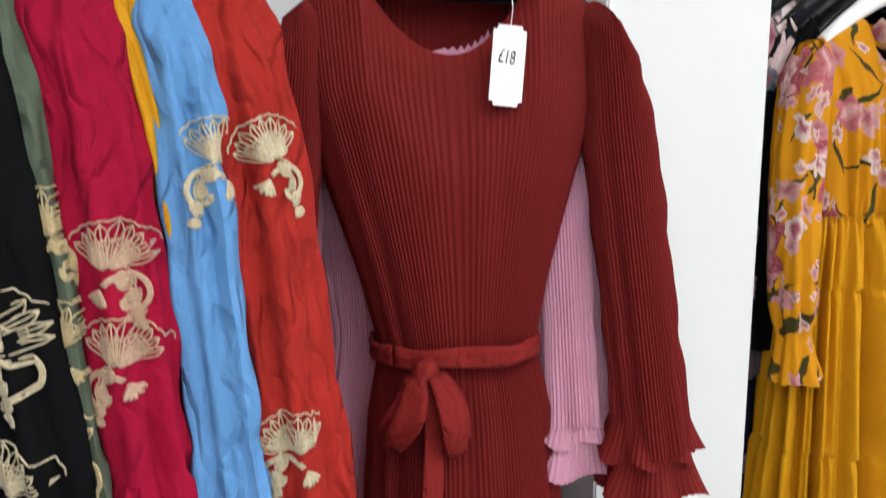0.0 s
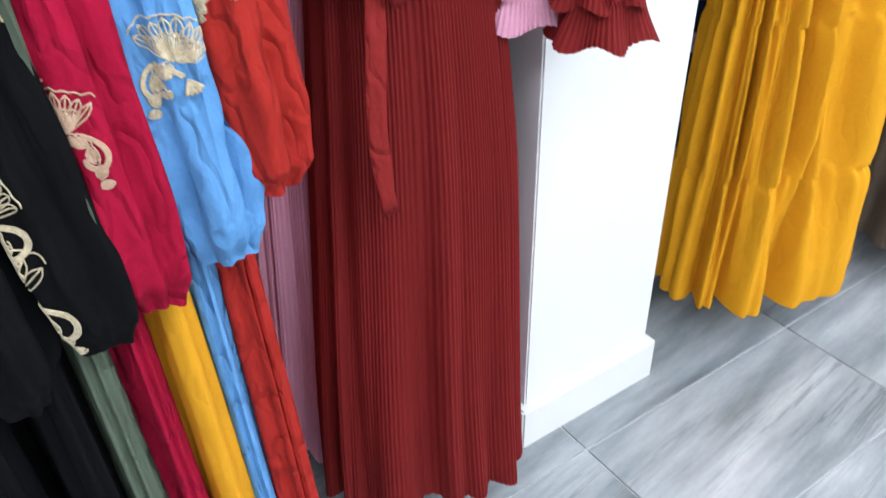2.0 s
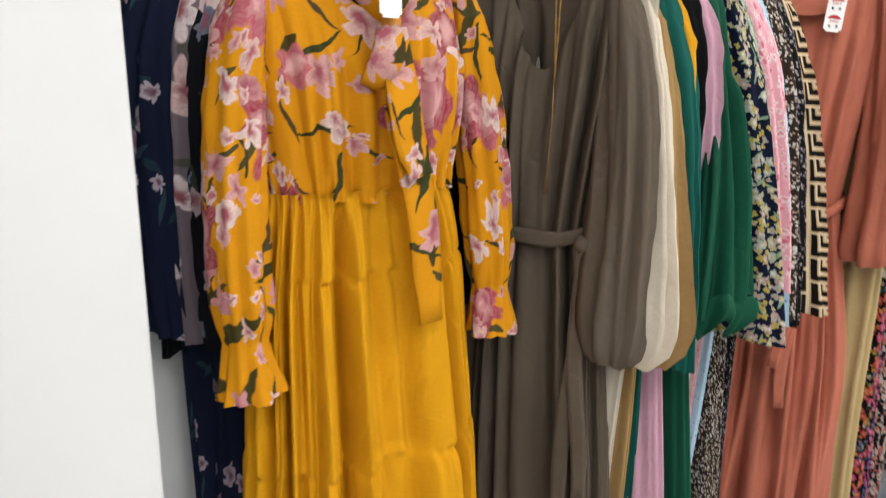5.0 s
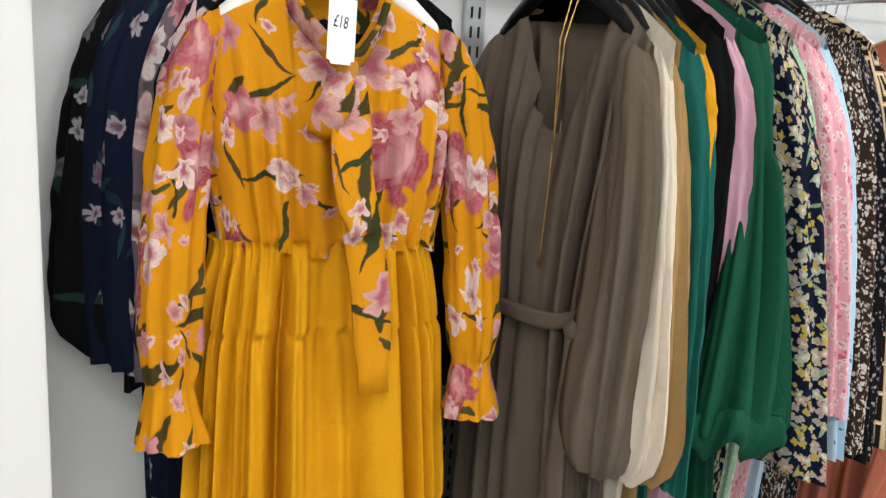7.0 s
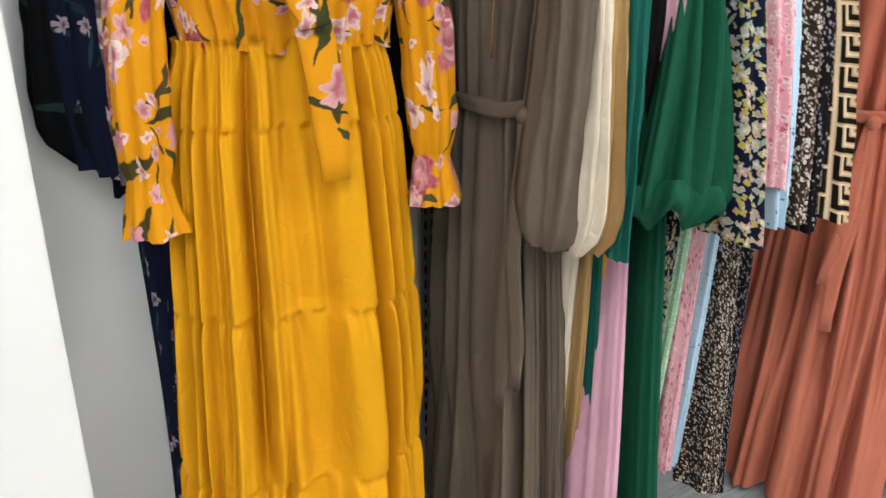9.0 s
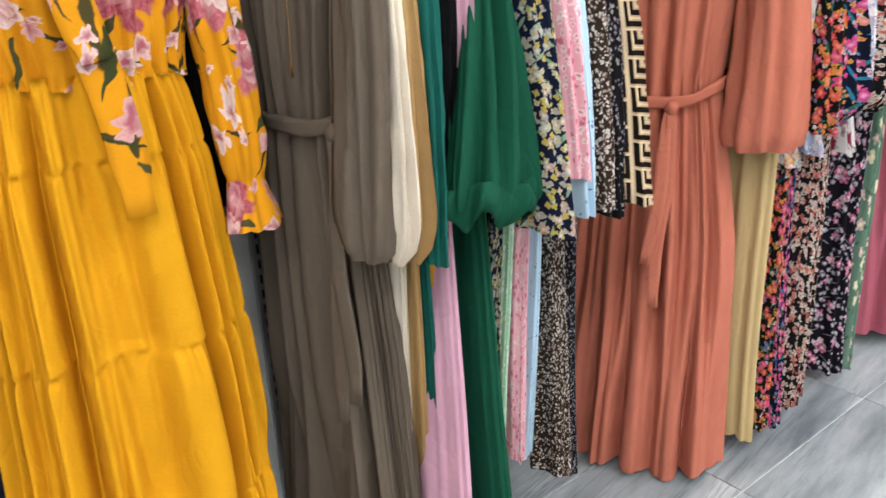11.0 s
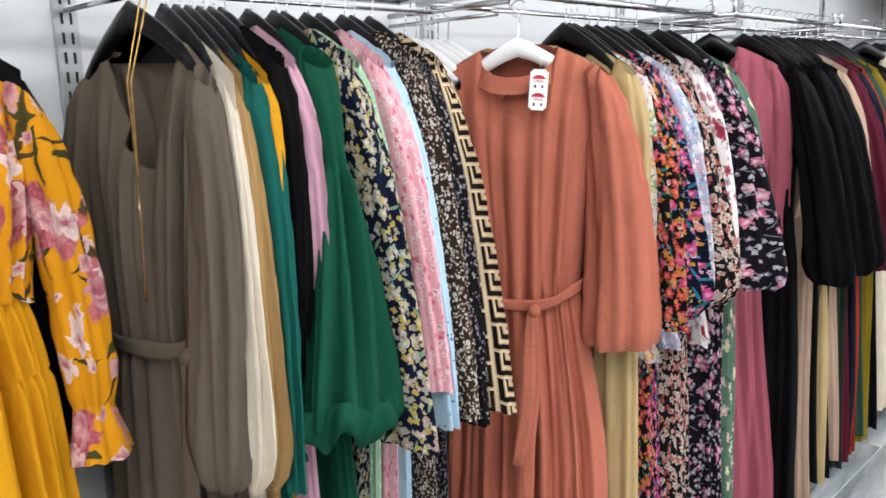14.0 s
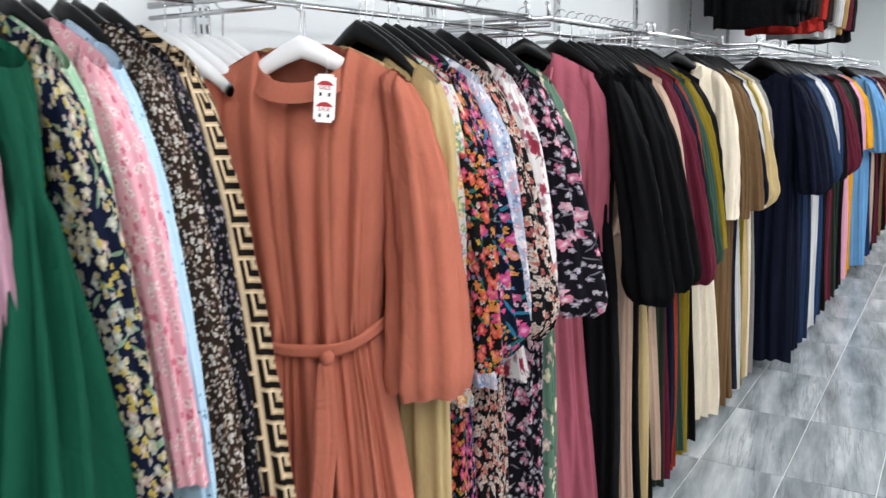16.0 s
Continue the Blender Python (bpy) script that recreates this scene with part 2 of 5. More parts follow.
# ---- mesh helpers ----
def mesh_object(name, verts, faces, material, parent=None, uvs=None, smooth=True, label=""):
    me = bpy.data.meshes.new(name)
    me.from_pydata([tuple(v) for v in verts], [], faces)
    if uvs is not None:
        layer = me.uv_layers.new(name="UVMap")
        loops = np.zeros(len(me.loops), dtype=np.int32)
        me.loops.foreach_get("vertex_index", loops)
        layer.data.foreach_set("uv", np.asarray(uvs, dtype=np.float32)[loops].ravel())
    if smooth:
        me.polygons.foreach_set("use_smooth", np.ones(len(me.polygons), dtype=bool))
    me.materials.append(material)
    ob = new(name, me)
    if parent is not None:
        ob.parent = parent
    if label:
        ob["label"] = label
    return ob


def part(name, bm, material, parent=None, label="", smooth=False):
    me = bpy.data.meshes.new(name)
    bm.to_mesh(me)
    bm.free()
    if smooth:
        me.polygons.foreach_set("use_smooth", np.ones(len(me.polygons), dtype=bool))
    me.materials.append(material)
    ob = new(name, me)
    if parent is not None:
        ob.parent = parent
    if label:
        ob["label"] = label
    return ob


def sheet(name, grid, material, parent=None, uv=None, closed=True, label=""):
    """A grid of points, rows by columns, as one smooth surface. closed: the last column joins the first."""
    rows, cols = grid.shape[:2]
    if closed:
        grid = np.concatenate([grid, grid[:, :1]], axis=1)
        if uv is not None:
            last = uv[:, :1].copy()
            last[:, :, 0] = uv[:, -1:, 0] + (uv[:, -1:, 0] - uv[:, -2:-1, 0])
            uv = np.concatenate([uv, last], axis=1)
        cols += 1
    idx = np.arange(rows * cols).reshape(rows, cols)
    quads = np.stack([idx[:-1, :-1], idx[:-1, 1:], idx[1:, 1:], idx[1:, :-1]], axis=-1).reshape(-1, 4)
    return mesh_object(name, grid.reshape(-1, 3), quads.tolist(), material, parent, None if uv is None else uv.reshape(-1, 2), label=label)


def box_bm(bm, x0, x1, y0, y1, z0, z1, bevel=0.0):
    r = bmesh.ops.create_cube(bm, size=1.0, matrix=Matrix.LocRotScale(((x0 + x1) / 2, (y0 + y1) / 2, (z0 + z1) / 2), None, (x1 - x0, y1 - y0, z1 - z0)))
    if bevel:
        edges = list({e for v in r["verts"] for e in v.link_edges})
        bmesh.ops.bevel(bm, geom=edges, offset=bevel, segments=2, affect="EDGES")
    return bm


def tube(points, radius, segs=8, ends=True):
    """A round bar along a line of points, as verts and faces."""
    pts = [Vector(p) for p in points]
    verts, faces = [], []
    prev = None
    for i, p in enumerate(pts):
        d = (pts[min(i + 1, len(pts) - 1)] - pts[max(i - 1, 0)]).normalized()
        side = prev if prev is not None else (Vector((0, 0, 1)) if abs(d.z) < 0.9 else Vector((1, 0, 0)))
        u = d.cross(side).normalized()
        w = u.cross(d).normalized()
        prev = w
        r = radius[i] if isinstance(radius, (list, tuple)) else radius
        verts += [p + r * (math.cos(a) * u + math.sin(a) * w) for a in (2 * math.pi * k / segs for k in range(segs))]
    for i in range(len(pts) - 1):
        for k in range(segs):
            a, b = i * segs + k, i * segs + (k + 1) % segs
            faces.append((a, b, b + segs, a + segs))
    if ends:
        faces.append(tuple(range(segs))[::-1])
        faces.append(tuple(range((len(pts) - 1) * segs, len(pts) * segs)))
    return verts, faces


def tube_part(name, points, radius, material, parent=None, segs=8, label=""):
    v, f = tube(points, radius, segs)
    return mesh_object(name, v, f, material, parent, label=label)


def ribbon(points, widths, across, thick=0.0025):
    """A flat band of cloth along a line; across: the direction of its width."""
    pts = [Vector(p) for p in points]
    verts, faces, uvs = [], [], []
    run = 0.0
    for i, p in enumerate(pts):
        d = (pts[min(i + 1, len(pts) - 1)] - pts[max(i - 1, 0)]).normalized()
        a = Vector(across[i] if isinstance(across, list) else across)
        a = (a - a.dot(d) * d).normalized()
        nrm = d.cross(a)
        w = widths[i] if isinstance(widths, (list, tuple)) else widths
        if i:
            run += (p - pts[i - 1]).length
        for s, t in ((-1, -1), (-0.5, -1.6), (0, -1.2), (0.5, -1.7), (1, -1), (1, 1), (0.5, 0.5), (0, 1), (-0.5, 0.4), (-1, 1)):
            verts.append(p + a * (s * w / 2) + nrm * (t * thick))
            uvs.append((s * w / 2 + 0.4, run))
    for i in range(len(pts) - 1):
        for k in range(10):
            a, b = i * 10 + k, i * 10 + (k + 1) % 10
            faces.append((a, b, b + 10, a + 10))
    faces.append(tuple(range(10))[::-1])
    faces.append(tuple(range(len(pts) * 10 - 10, len(pts) * 10)))
    return verts, faces, uvs


def ribbon_part(name, points, widths, across, material, parent, thick=0.0025, label=""):
    v, f, u = ribbon(points, widths, across, thick)
    return mesh_object(name, v, f, material, parent, uvs=u, label=label)


def text_part(name, text, size, material, parent, m):
    cu = bpy.data.curves.new(name, "FONT")
    cu.body, cu.size, cu.align_x, cu.align_y, cu.extrude = text, size, "CENTER", "CENTER", 0.0003
    tmp = bpy.data.objects.new(name, cu)
    me = bpy.data.meshes.new_from_object(tmp)
    bpy.data.objects.remove(tmp)
    me.materials.append(material)
    ob = new(name, me)
    ob.parent = parent
    ob.matrix_basis = m
    return ob


# ---- garments ----
def table(x, stops):
    s = np.array(stops, dtype=float)
    order = np.argsort(s[:, 0])
    return np.interp(x, s[order, 0], s[order, 1])


def drape(x):
    """Folds with rounded crests and sharp valleys, evenly round the cloth."""
    return 2.3 * np.sqrt(np.sin(x) ** 2 + 0.05) - 1.55


def body_surface(g, rng, lo, hi, cols, rows):
    """The points of a hanging dress from height lo up to hi (None: its neck and shoulders), and their cloth coordinates."""
    th = np.linspace(0, 2 * np.pi, cols, endpoint=False)
    c, s = np.sign(np.cos(th)) * np.abs(np.cos(th)) ** 0.8, np.sin(th)
    x_top = g["sw"] * c
    if hi is None:
        reach = np.clip(np.abs(x_top) / g["neck_w"], 0, 1)
        front = g["neck_z"] - g["neck_drop"] * np.cos(reach * np.pi / 2) ** (1.5 if g["neck_drop"] > 0.16 else 0.7)
        back = g["neck_z"] - 0.012 * np.cos(reach * np.pi / 2)
        slope = g["neck_z"] - (g["neck_z"] - g["sh_z"]) * np.clip((np.abs(x_top) - g["neck_w"]) / (g["sw"] - g["neck_w"]), 0, 1) ** 1.15
        top = np.where(np.abs(x_top) < g["neck_w"], np.where(s < 0, front, back), slope)
    else:
        top = np.full(cols, hi)
    v = np.linspace(0, 1, rows)[:, None]
    z = lo + (top[None, :] - lo) * v
    a, b = table(z, g["half"]), table(z, g["deep"])
    drop = np.clip(top[None, :] - z, 0, None)
    if hi is None:
        neck = np.clip(1 - np.abs(x_top) / g["neck_w"], 0, 1)[None, :]
        b = b * (np.sqrt(np.clip(drop / 0.13, 0, 1)) * (1 - 0.45 * neck) + 0.45 * neck)
    amp = table(z, g["folds"])
    wob = 0.5 * np.sin(2.1 * z + rng.uniform(0, 6))
    n1, n2, n3 = g["waves"]
    p = rng.uniform(0, 6.28, 6)
    tier = np.zeros_like(z)
    gather = np.zeros_like(z)
    held = np.ones_like(z)
    for k, seam in enumerate(g.get("tiers", ())):
        tier += (z < seam) * 0.16
        held *= 1 - 0.3 * np.exp(-(np.abs(z - seam) / 0.012))
        d = np.clip(seam - z, 0, None)
        gather += (z < seam) * np.exp(-d / 0.05) * 0.0045 * np.sin(61 * th + 2.0 * np.sin(3 * th) + k)[None, :]
        gather += (z < seam) * (0.004 * (1 - np.exp(-d / 0.02)) * np.exp(-d / 0.12) - 0.004 * np.exp(-d / 0.008))
        gather += ((z > seam) & (z - seam < 0.012)) * 0.003
    ph = th[None, :] + 0.22 * np.sin(2 * th + p[5])[None, :] + 0.13 * np.sin(3 * th + p[4])[None, :] + 0.05 * np.sin(7 * th + p[3])[None, :]
    wave = drape(n1 * ph + p[0] + wob + tier) + 0.7 * drape(n2 * ph + p[1] - wob + 1.3 * tier) + 0.35 * np.sin(n3 * ph + p[2] + 2 * wob + tier)
    if g.get("tubes"):
        low = np.clip((0.5 - z) / 0.3, 0, 1)
        wave = wave * (1 - 0.75 * low) + 1.25 * low * (np.cos(g["tubes"] * ph + p[0] + wob) - 0.25 * np.cos(2 * g["tubes"] * ph + 2 * p[0] + 2 * wob))
    push = amp * wave * held + gather
    if g.get("creases"):
        count, depth, top_z = g["creases"]
        bend = (count / 2) * ph + 0.35 * np.sin(2.3 * z + 3 * ph + p[1]) + tier
        uneven = 0.74 + 0.26 * np.sin(5 * ph + p[2] + tier * 3)
        fade = np.clip((top_z - z) / 0.06, 0, 1)
        push = push - depth * fade * held * uneven * np.exp(-(np.sin(bend) / 0.34) ** 2)
    if g.get("pleats"):
        push = push + g["pleats"][1] * np.sin(g["pleats"][0] * th[None, :]) * np.clip(drop / 0.02, 0, 1)
    x = (a + 0.45 * push) * c[None, :]
    y = (b + push) * s[None, :]
    low = np.clip((g["waist"] - z) / max(g["waist"] - g["hem"], 0.1), 0, 1)
    sway = g.get("sway", (0, 0))
    x = x + sway[0] * low + 0.006 * np.sin(5 * z + p[3])
    y = y + sway[1] * low + g.get("slump", 0.0) * np.clip(drop / 0.4, 0, 1)
    z = z + (v < 0.02) * 0.006 * np.sin(5 * ph + p[4])
    uv = np.stack([np.broadcast_to((th / 6.28)[None, :] * 4 * g["sw"] * 1.35 + rng.uniform(0, 3), z.shape), z], axis=-1)
    return np.stack([x, y, z], axis=-1), uv


def sleeve_path(g, side, t):
    s = g["sleeve"]
    out, fwd, length = s.get("out", 0.05), s.get("fwd", -0.02), s["len"]
    x = side * (g["sw"] - 0.022 + out * t + s.get("bow", 0.015) * np.sin(np.pi * t))
    return x, fwd * t, g["sh_z"] + 0.004 - length * t


def sleeve_part(g, side, rng, material, parent):
    s = g["sleeve"]
    rows, cols = s.get("grid", (36, 44))
    t = np.linspace(0, 1, rows)[:, None]
    th = np.linspace(0, 2 * np.pi, cols, endpoint=False)[None, :]
    cx, cy, cz = sleeve_path(g, side, t)
    prof = np.array(s["prof"], dtype=float)
    rx, ry = np.interp(t, prof[:, 0], prof[:, 1]), np.interp(t, prof[:, 0], prof[:, 2])
    p = rng.uniform(0, 6.28, 4)
    amp = table(t, s.get("folds", [(0, 0.001), (0.3, 0.004), (1, 0.006)]))
    wave = drape(3 * th + p[0] + 1.2 * t) + 0.8 * drape(5 * th + p[1] - 1.0 * t) + 0.4 * np.sin(13 * th + p[2] + 2 * t)
    push = amp * wave
    if s.get("creases"):
        count, depth, t0 = s["creases"]
        push = push - depth * np.clip((t - t0) / 0.25, 0, 1) * (0.6 + 0.4 * np.sin(2 * th + p[2])) * np.exp(-(np.sin(count / 2 * th + p[1] + 0.3 * np.sin(4 * t)) / 0.36) ** 2)
    push = push + s.get("wrinkle", 0.0015) * (np.sin(30 * t + 3 * np.sin(2 * th + p[3])) * np.sin(th + p[1]) + 0.7 * np.sin(52 * t + 5 * np.sin(th + p[2]) + 3 * th) * np.sin(2 * th + p[0]))
    if s.get("gather_at"):
        d = t - s["gather_at"]
        push = push + (d > 0) * np.exp(-np.abs(d) / 0.11) * 0.0045 * np.sin(19 * th + 2 * np.sin(3 * th) + 2 * t) - np.exp(-np.abs(d) / 0.01) * 0.002
    if g.get("pleats"):
        push = push + g["pleats"][1] * np.sin(s.get("pleats", 60) * th)
    x, y, z = cx + (rx + push) * np.cos(th), cy + (ry + push * s.get("thin", 1.0)) * np.sin(th), cz + 0 * th
    z = z - side * np.cos(th) * rx * 0.95 * np.clip(1 - t / 0.28, 0, 1)
    z = z + np.clip(t - 0.97, 0, 1) * 0.07 * np.sin(4 * th + p[0])
    uv = np.stack([np.broadcast_to(th / 6.28 * 0.34 + rng.uniform(0, 5), z.shape), z + 2.3], axis=-1)
    return sheet("sleeve", np.stack([x, y, z], axis=-1), material, parent, uv)


def flounce(g, side, rng, material, parent, t0, drop, r0, r1, waves=6, name="cuff_ruffle", amp=0.012, pleats=0, puff=0.0):
    """A gathered ring of cloth that flares out below the sleeve at t0."""
    rows, cols = 12, 96 if not pleats else 300
    v = np.linspace(0, 1, rows)[:, None]
    th = np.linspace(0, 2 * np.pi, cols, endpoint=False)[None, :]
    cx, cy, cz = sleeve_path(g, side, np.array([[t0]]))
    p = rng.uniform(0, 6.28, 3)
    r = r0 + (r1 - r0) * v ** 1.4
    ruff = amp * v ** 1.2 * (np.sin(waves * th + p[0]) + 0.2 * np.sin((2 * waves - 1) * th + p[1]))
    if pleats:
        ruff = ruff + 0.0012 * np.sin(pleats * th)
    if puff:
        r = r + puff * np.sin(np.pi * v) ** 0.7
        ruff = amp * (0.35 + 0.65 * v) * drape(waves / 2 * th + p[0])
    x, y = cx + (r + ruff) * np.cos(th), cy + (0.8 * r + ruff) * np.sin(th)
    z = cz - drop * v + amp * 0.6 * v * np.cos(waves * th + p[0]) + 0 * th
    uv = np.stack([np.broadcast_to(th / 6.28 * 0.34, z.shape), z], axis=-1)
    return sheet(name, np.stack([x, y, z], axis=-1), material, parent, uv)


def curled_hem(g, side, rng, material, parent):
    """A rolled ruffle round the foot of a bell sleeve, thick and wavy."""
    rows, cols = 14, 180
    prof = np.array(g["sleeve"]["prof"])
    cx, cy, cz = sleeve_path(g, side, np.array([[0.985]]))
    th = np.linspace(0, 2 * np.pi, cols, endpoint=False)[None, :]
    v = np.linspace(0, 1, rows)[:, None]
    p = rng.uniform(0, 6.28, 3)
    wave = np.sin(9 * th + p[0] + 0.8 * np.sin(2 * th + p[1]))
    roll = 0.013 * np.sin(np.pi * v) ** 0.8 - 0.002 * v
    rx, ry = prof[-1, 1] + 0.004 + roll, prof[-1, 2] + 0.004 + roll
    push = 0.016 * wave * (0.5 + 0.5 * v) + 0.003 * np.sin(23 * th + p[2] + 4 * v)
    x, y = cx + (rx + push) * np.cos(th), cy + (ry + push) * np.sin(th)
    z = cz + 0.02 - 0.06 * v + 0.014 * wave * (0.4 + v) + 0.01 * np.sin(3 * th + p[1])
    sheet("cuff_ruffle", np.stack([x, y, z], axis=-1), material, parent, np.stack([th / 6.28 * 0.5 + 0 * z, z], axis=-1))


SLEEVES = {
    "plain": dict(len=0.56, prof=[(0, 0.02, 0.03), (0.06, 0.04, 0.05), (0.2, 0.048, 0.05), (0.9, 0.042, 0.036), (1, 0.04, 0.034)]),
    "straight": dict(len=0.58, prof=[(0, 0.02, 0.03), (0.06, 0.045, 0.05), (0.3, 0.055, 0.045), (1, 0.07, 0.04)]),
    "balloon": dict(len=0.58, prof=[(0, 0.015, 0.03), (0.05, 0.035, 0.05), (0.25, 0.045, 0.05), (0.6, 0.058, 0.055), (0.88, 0.07, 0.062), (0.955, 0.058, 0.052), (0.985, 0.034, 0.03), (1, 0.03, 0.026)], folds=[(0, 0.001), (0.3, 0.005), (0.85, 0.01), (0.98, 0.004), (1, 0.003)]),
    "full": dict(len=0.58, prof=[(0, 0.015, 0.03), (0.05, 0.04, 0.055), (0.3, 0.06, 0.06), (0.65, 0.074, 0.07), (0.92, 0.088, 0.08), (0.97, 0.078, 0.07), (1, 0.055, 0.05)], folds=[(0, 0.001), (0.3, 0.006), (0.9, 0.014), (0.98, 0.012), (1, 0.008)]),
    "bell": dict(len=0.53, grid=(60, 120), prof=[(0, 0.02, 0.03), (0.06, 0.036, 0.032), (0.3, 0.036, 0.024), (0.33, 0.042, 0.03), (0.6, 0.058, 0.06), (0.97, 0.068, 0.092), (1, 0.066, 0.09)], folds=[(0, 0.001), (0.3, 0.002), (0.36, 0.008), (0.7, 0.01), (1, 0.012)], creases=(14, 0.034, 0.28), wrinkle=0.0006),
    "wide": dict(len=0.6, prof=[(0, 0.015, 0.03), (0.05, 0.038, 0.05), (0.3, 0.052, 0.052), (0.7, 0.06, 0.056), (0.93, 0.066, 0.06), (0.98, 0.058, 0.052), (1, 0.042, 0.04)], folds=[(0, 0.001), (0.3, 0.006), (0.9, 0.012), (0.98, 0.008), (1, 0.006)]),
    "tiered": dict(len=0.72, prof=[(0, 0.02, 0.03), (0.05, 0.045, 0.05), (0.35, 0.049, 0.054), (0.56, 0.049, 0.053), (0.575, 0.051, 0.056), (0.63, 0.054, 0.058), (0.85, 0.06, 0.06), (0.95, 0.058, 0.054), (0.985, 0.044, 0.039), (1, 0.042, 0.036)], gather_at=0.57, folds=[(0, 0.001), (0.2, 0.004), (0.55, 0.004), (0.6, 0.007), (0.9, 0.01), (1, 0.004)], wrinkle=0.0025),
}


def dress(label, x, y=RAIL_Y, rz=-90, cloth=None, skirt_cloth=None, sleeve_cloth=None, seed=0, sw=0.195, sh_z=1.43, hem=0.16, waist=1.0, neck_w=0.075, neck_drop=0.06,
          half=None, deep=None, folds=None, waves=(7, 11, 17), tiers=(), sleeve="plain", sleeve_over=None, squeeze=1.0, group="", category="dress", flat=1.0, belt=None, pleats=None,
          skirt_from=None, cols=88, rows=56, sway=None, neck_z=None, tubes=0, creases=None):
    """A dress on its hanger: bodice, skirt, two sleeves, and a belt where it has one."""
    rng = np.random.default_rng(seed + 11)
    g = dict(sw=sw, sh_z=sh_z, hem=hem, waist=waist, neck_w=neck_w, neck_drop=neck_drop, neck_z=neck_z or sh_z + 0.058, tiers=tiers, waves=waves, pleats=pleats, tubes=tubes, creases=creases,
             sway=sway or (rng.uniform(-0.02, 0.02), rng.uniform(-0.015, 0.015)))
    arm = sh_z - 0.16
    g["half"] = half or [(hem, 0.235), (waist - 0.15, 0.2), (waist, 0.175), (arm, 0.19), (sh_z, sw), (sh_z + 0.2, sw)]
    g["deep"] = [(z, d * squeeze) for z, d in (deep or [(hem, 0.075), (waist, 0.055), (arm, 0.06), (sh_z + 0.1, 0.06)])]
    g["folds"] = [(z, d * min(1.0, squeeze * 1.2)) for z, d in (folds or [(hem, 0.022), (waist - 0.1, 0.011), (waist, 0.006), (arm, 0.004), (sh_z + 0.1, 0.001)])]
    g["sleeve"] = {**SLEEVES[sleeve], **(sleeve_over or {})}
    g["sleeve"]["thin"] = min(1.0, flat * 1.3)
    g["sleeve"]["prof"] = [(t, p, q * flat) for t, p, q in g["sleeve"]["prof"]]
    thing = new("dress")
    if category != "dress":
        thing.name = category.replace(" ", "_")
    tagged(thing, label, category, group)
    split = skirt_from
    if split is None:
        grid, uv = body_surface(g, rng, hem, None, cols, rows)
        sheet("body", grid, cloth, thing, uv)
    else:
        grid, uv = body_surface(g, rng, split - 0.014, None, cols, 34)
        sheet("bodice", grid, cloth, thing, uv)
        grid, uv = body_surface(g, rng, hem, split + 0.006, cols, rows)
        sheet("skirt", grid, skirt_cloth or cloth, thing, uv)
    for side in (-1, 1):
        sleeve_part(g, side, rng, sleeve_cloth or cloth, thing)
    if belt:
        belt_ring(g, rng, belt, thing)
    thing.matrix_basis = pose(x, y, 0, 0, 0, rz)
    return thing, g, rng


def belt_ring(g, rng, belt, thing):
    """A cloth band round the waist: (material, height, width, dip)."""
    material, z0, width, dip = belt
    th = np.linspace(0, 2 * np.pi, 48, endpoint=False)
    c, s = np.sign(np.cos(th)) * np.abs(np.cos(th)) ** 0.8, np.sin(th)
    zc = z0 - dip * np.clip(-s, 0, 1) ** 2
    a, b = table(zc, g["half"]) + 0.005, table(zc, g["deep"]) + 0.017
    rows = []
    for k, (dz, dr) in enumerate(((-0.5, 0.0), (-0.5, 0.004), (-0.25, 0.006), (0.0, 0.0045), (0.25, 0.0065), (0.5, 0.004), (0.5, 0.0))):
        rows.append(np.stack([(a + dr) * c, (b + dr) * s, zc + dz * width + 0.002 * np.sin(7 * th + k)], axis=-1))
    grid = np.stack(rows)
    uv = np.stack([np.broadcast_to(th / 6.28, grid.shape[:2]), grid[:, :, 2]], axis=-1)
    sheet("belt", grid, material, thing, uv)


# ---- hangers ----
def hanger(material, hook_material, label, half=0.132, lift=0.01):
    """A clothes hanger: a shaped shoulder bar and a wire hook, its top at the rail's height."""
    thing = new("hanger")
    tagged(thing, label, "hanger", "hangers on the rails")
    prof = [(-1.0, -0.066), (-0.8, -0.042), (-0.5, -0.012), (-0.2, 0.012), (0.0, 0.024), (0.2, 0.012), (0.5, -0.012), (0.8, -0.042), (1.0, -0.066)]
    rows = []
    for u, dz in prof:
        hgt = 0.044 - 0.018 * abs(u)
        wid = 0.010 + 0.002 * abs(u)
        x = u * half
        y0 = -0.012 * (1 - abs(u))
        ring = [(x, y0 + wid * math.cos(a), 1.474 + lift + dz + hgt * 0.5 * math.sin(a)) for a in (2 * math.pi * k / 10 for k in range(10))]
        rows.append(ring)
    grid = np.array(rows)
    ob = sheet("shoulder_bar", grid, material, thing)
    me = ob.data
    bm = bmesh.new()
    bm.from_mesh(me)
    bmesh.ops.holes_fill(bm, edges=[e for e in bm.edges if e.is_boundary])
    bm.to_mesh(me)
    bm.free()
    pts = [(0, -0.008, 1.496 + lift), (0, -0.004, 1.525 + lift * 0.5), (0, 0, RAIL_Z - 0.03)]
    pts += [(0.0, 0.0, RAIL_Z - 0.02)]
    pts += [(0.019 * math.sin(a) , 0.0, RAIL_Z - 0.002 - 0.019 * math.cos(a)) for a in [math.radians(d) for d in range(-20, -250, -23)]]
    tube_part("hook", pts, 0.0017, hook_material, thing, 6)
    return thing


# ---- structure ----
X0, X1, Y0 = -2.6, 13.6, -3.3


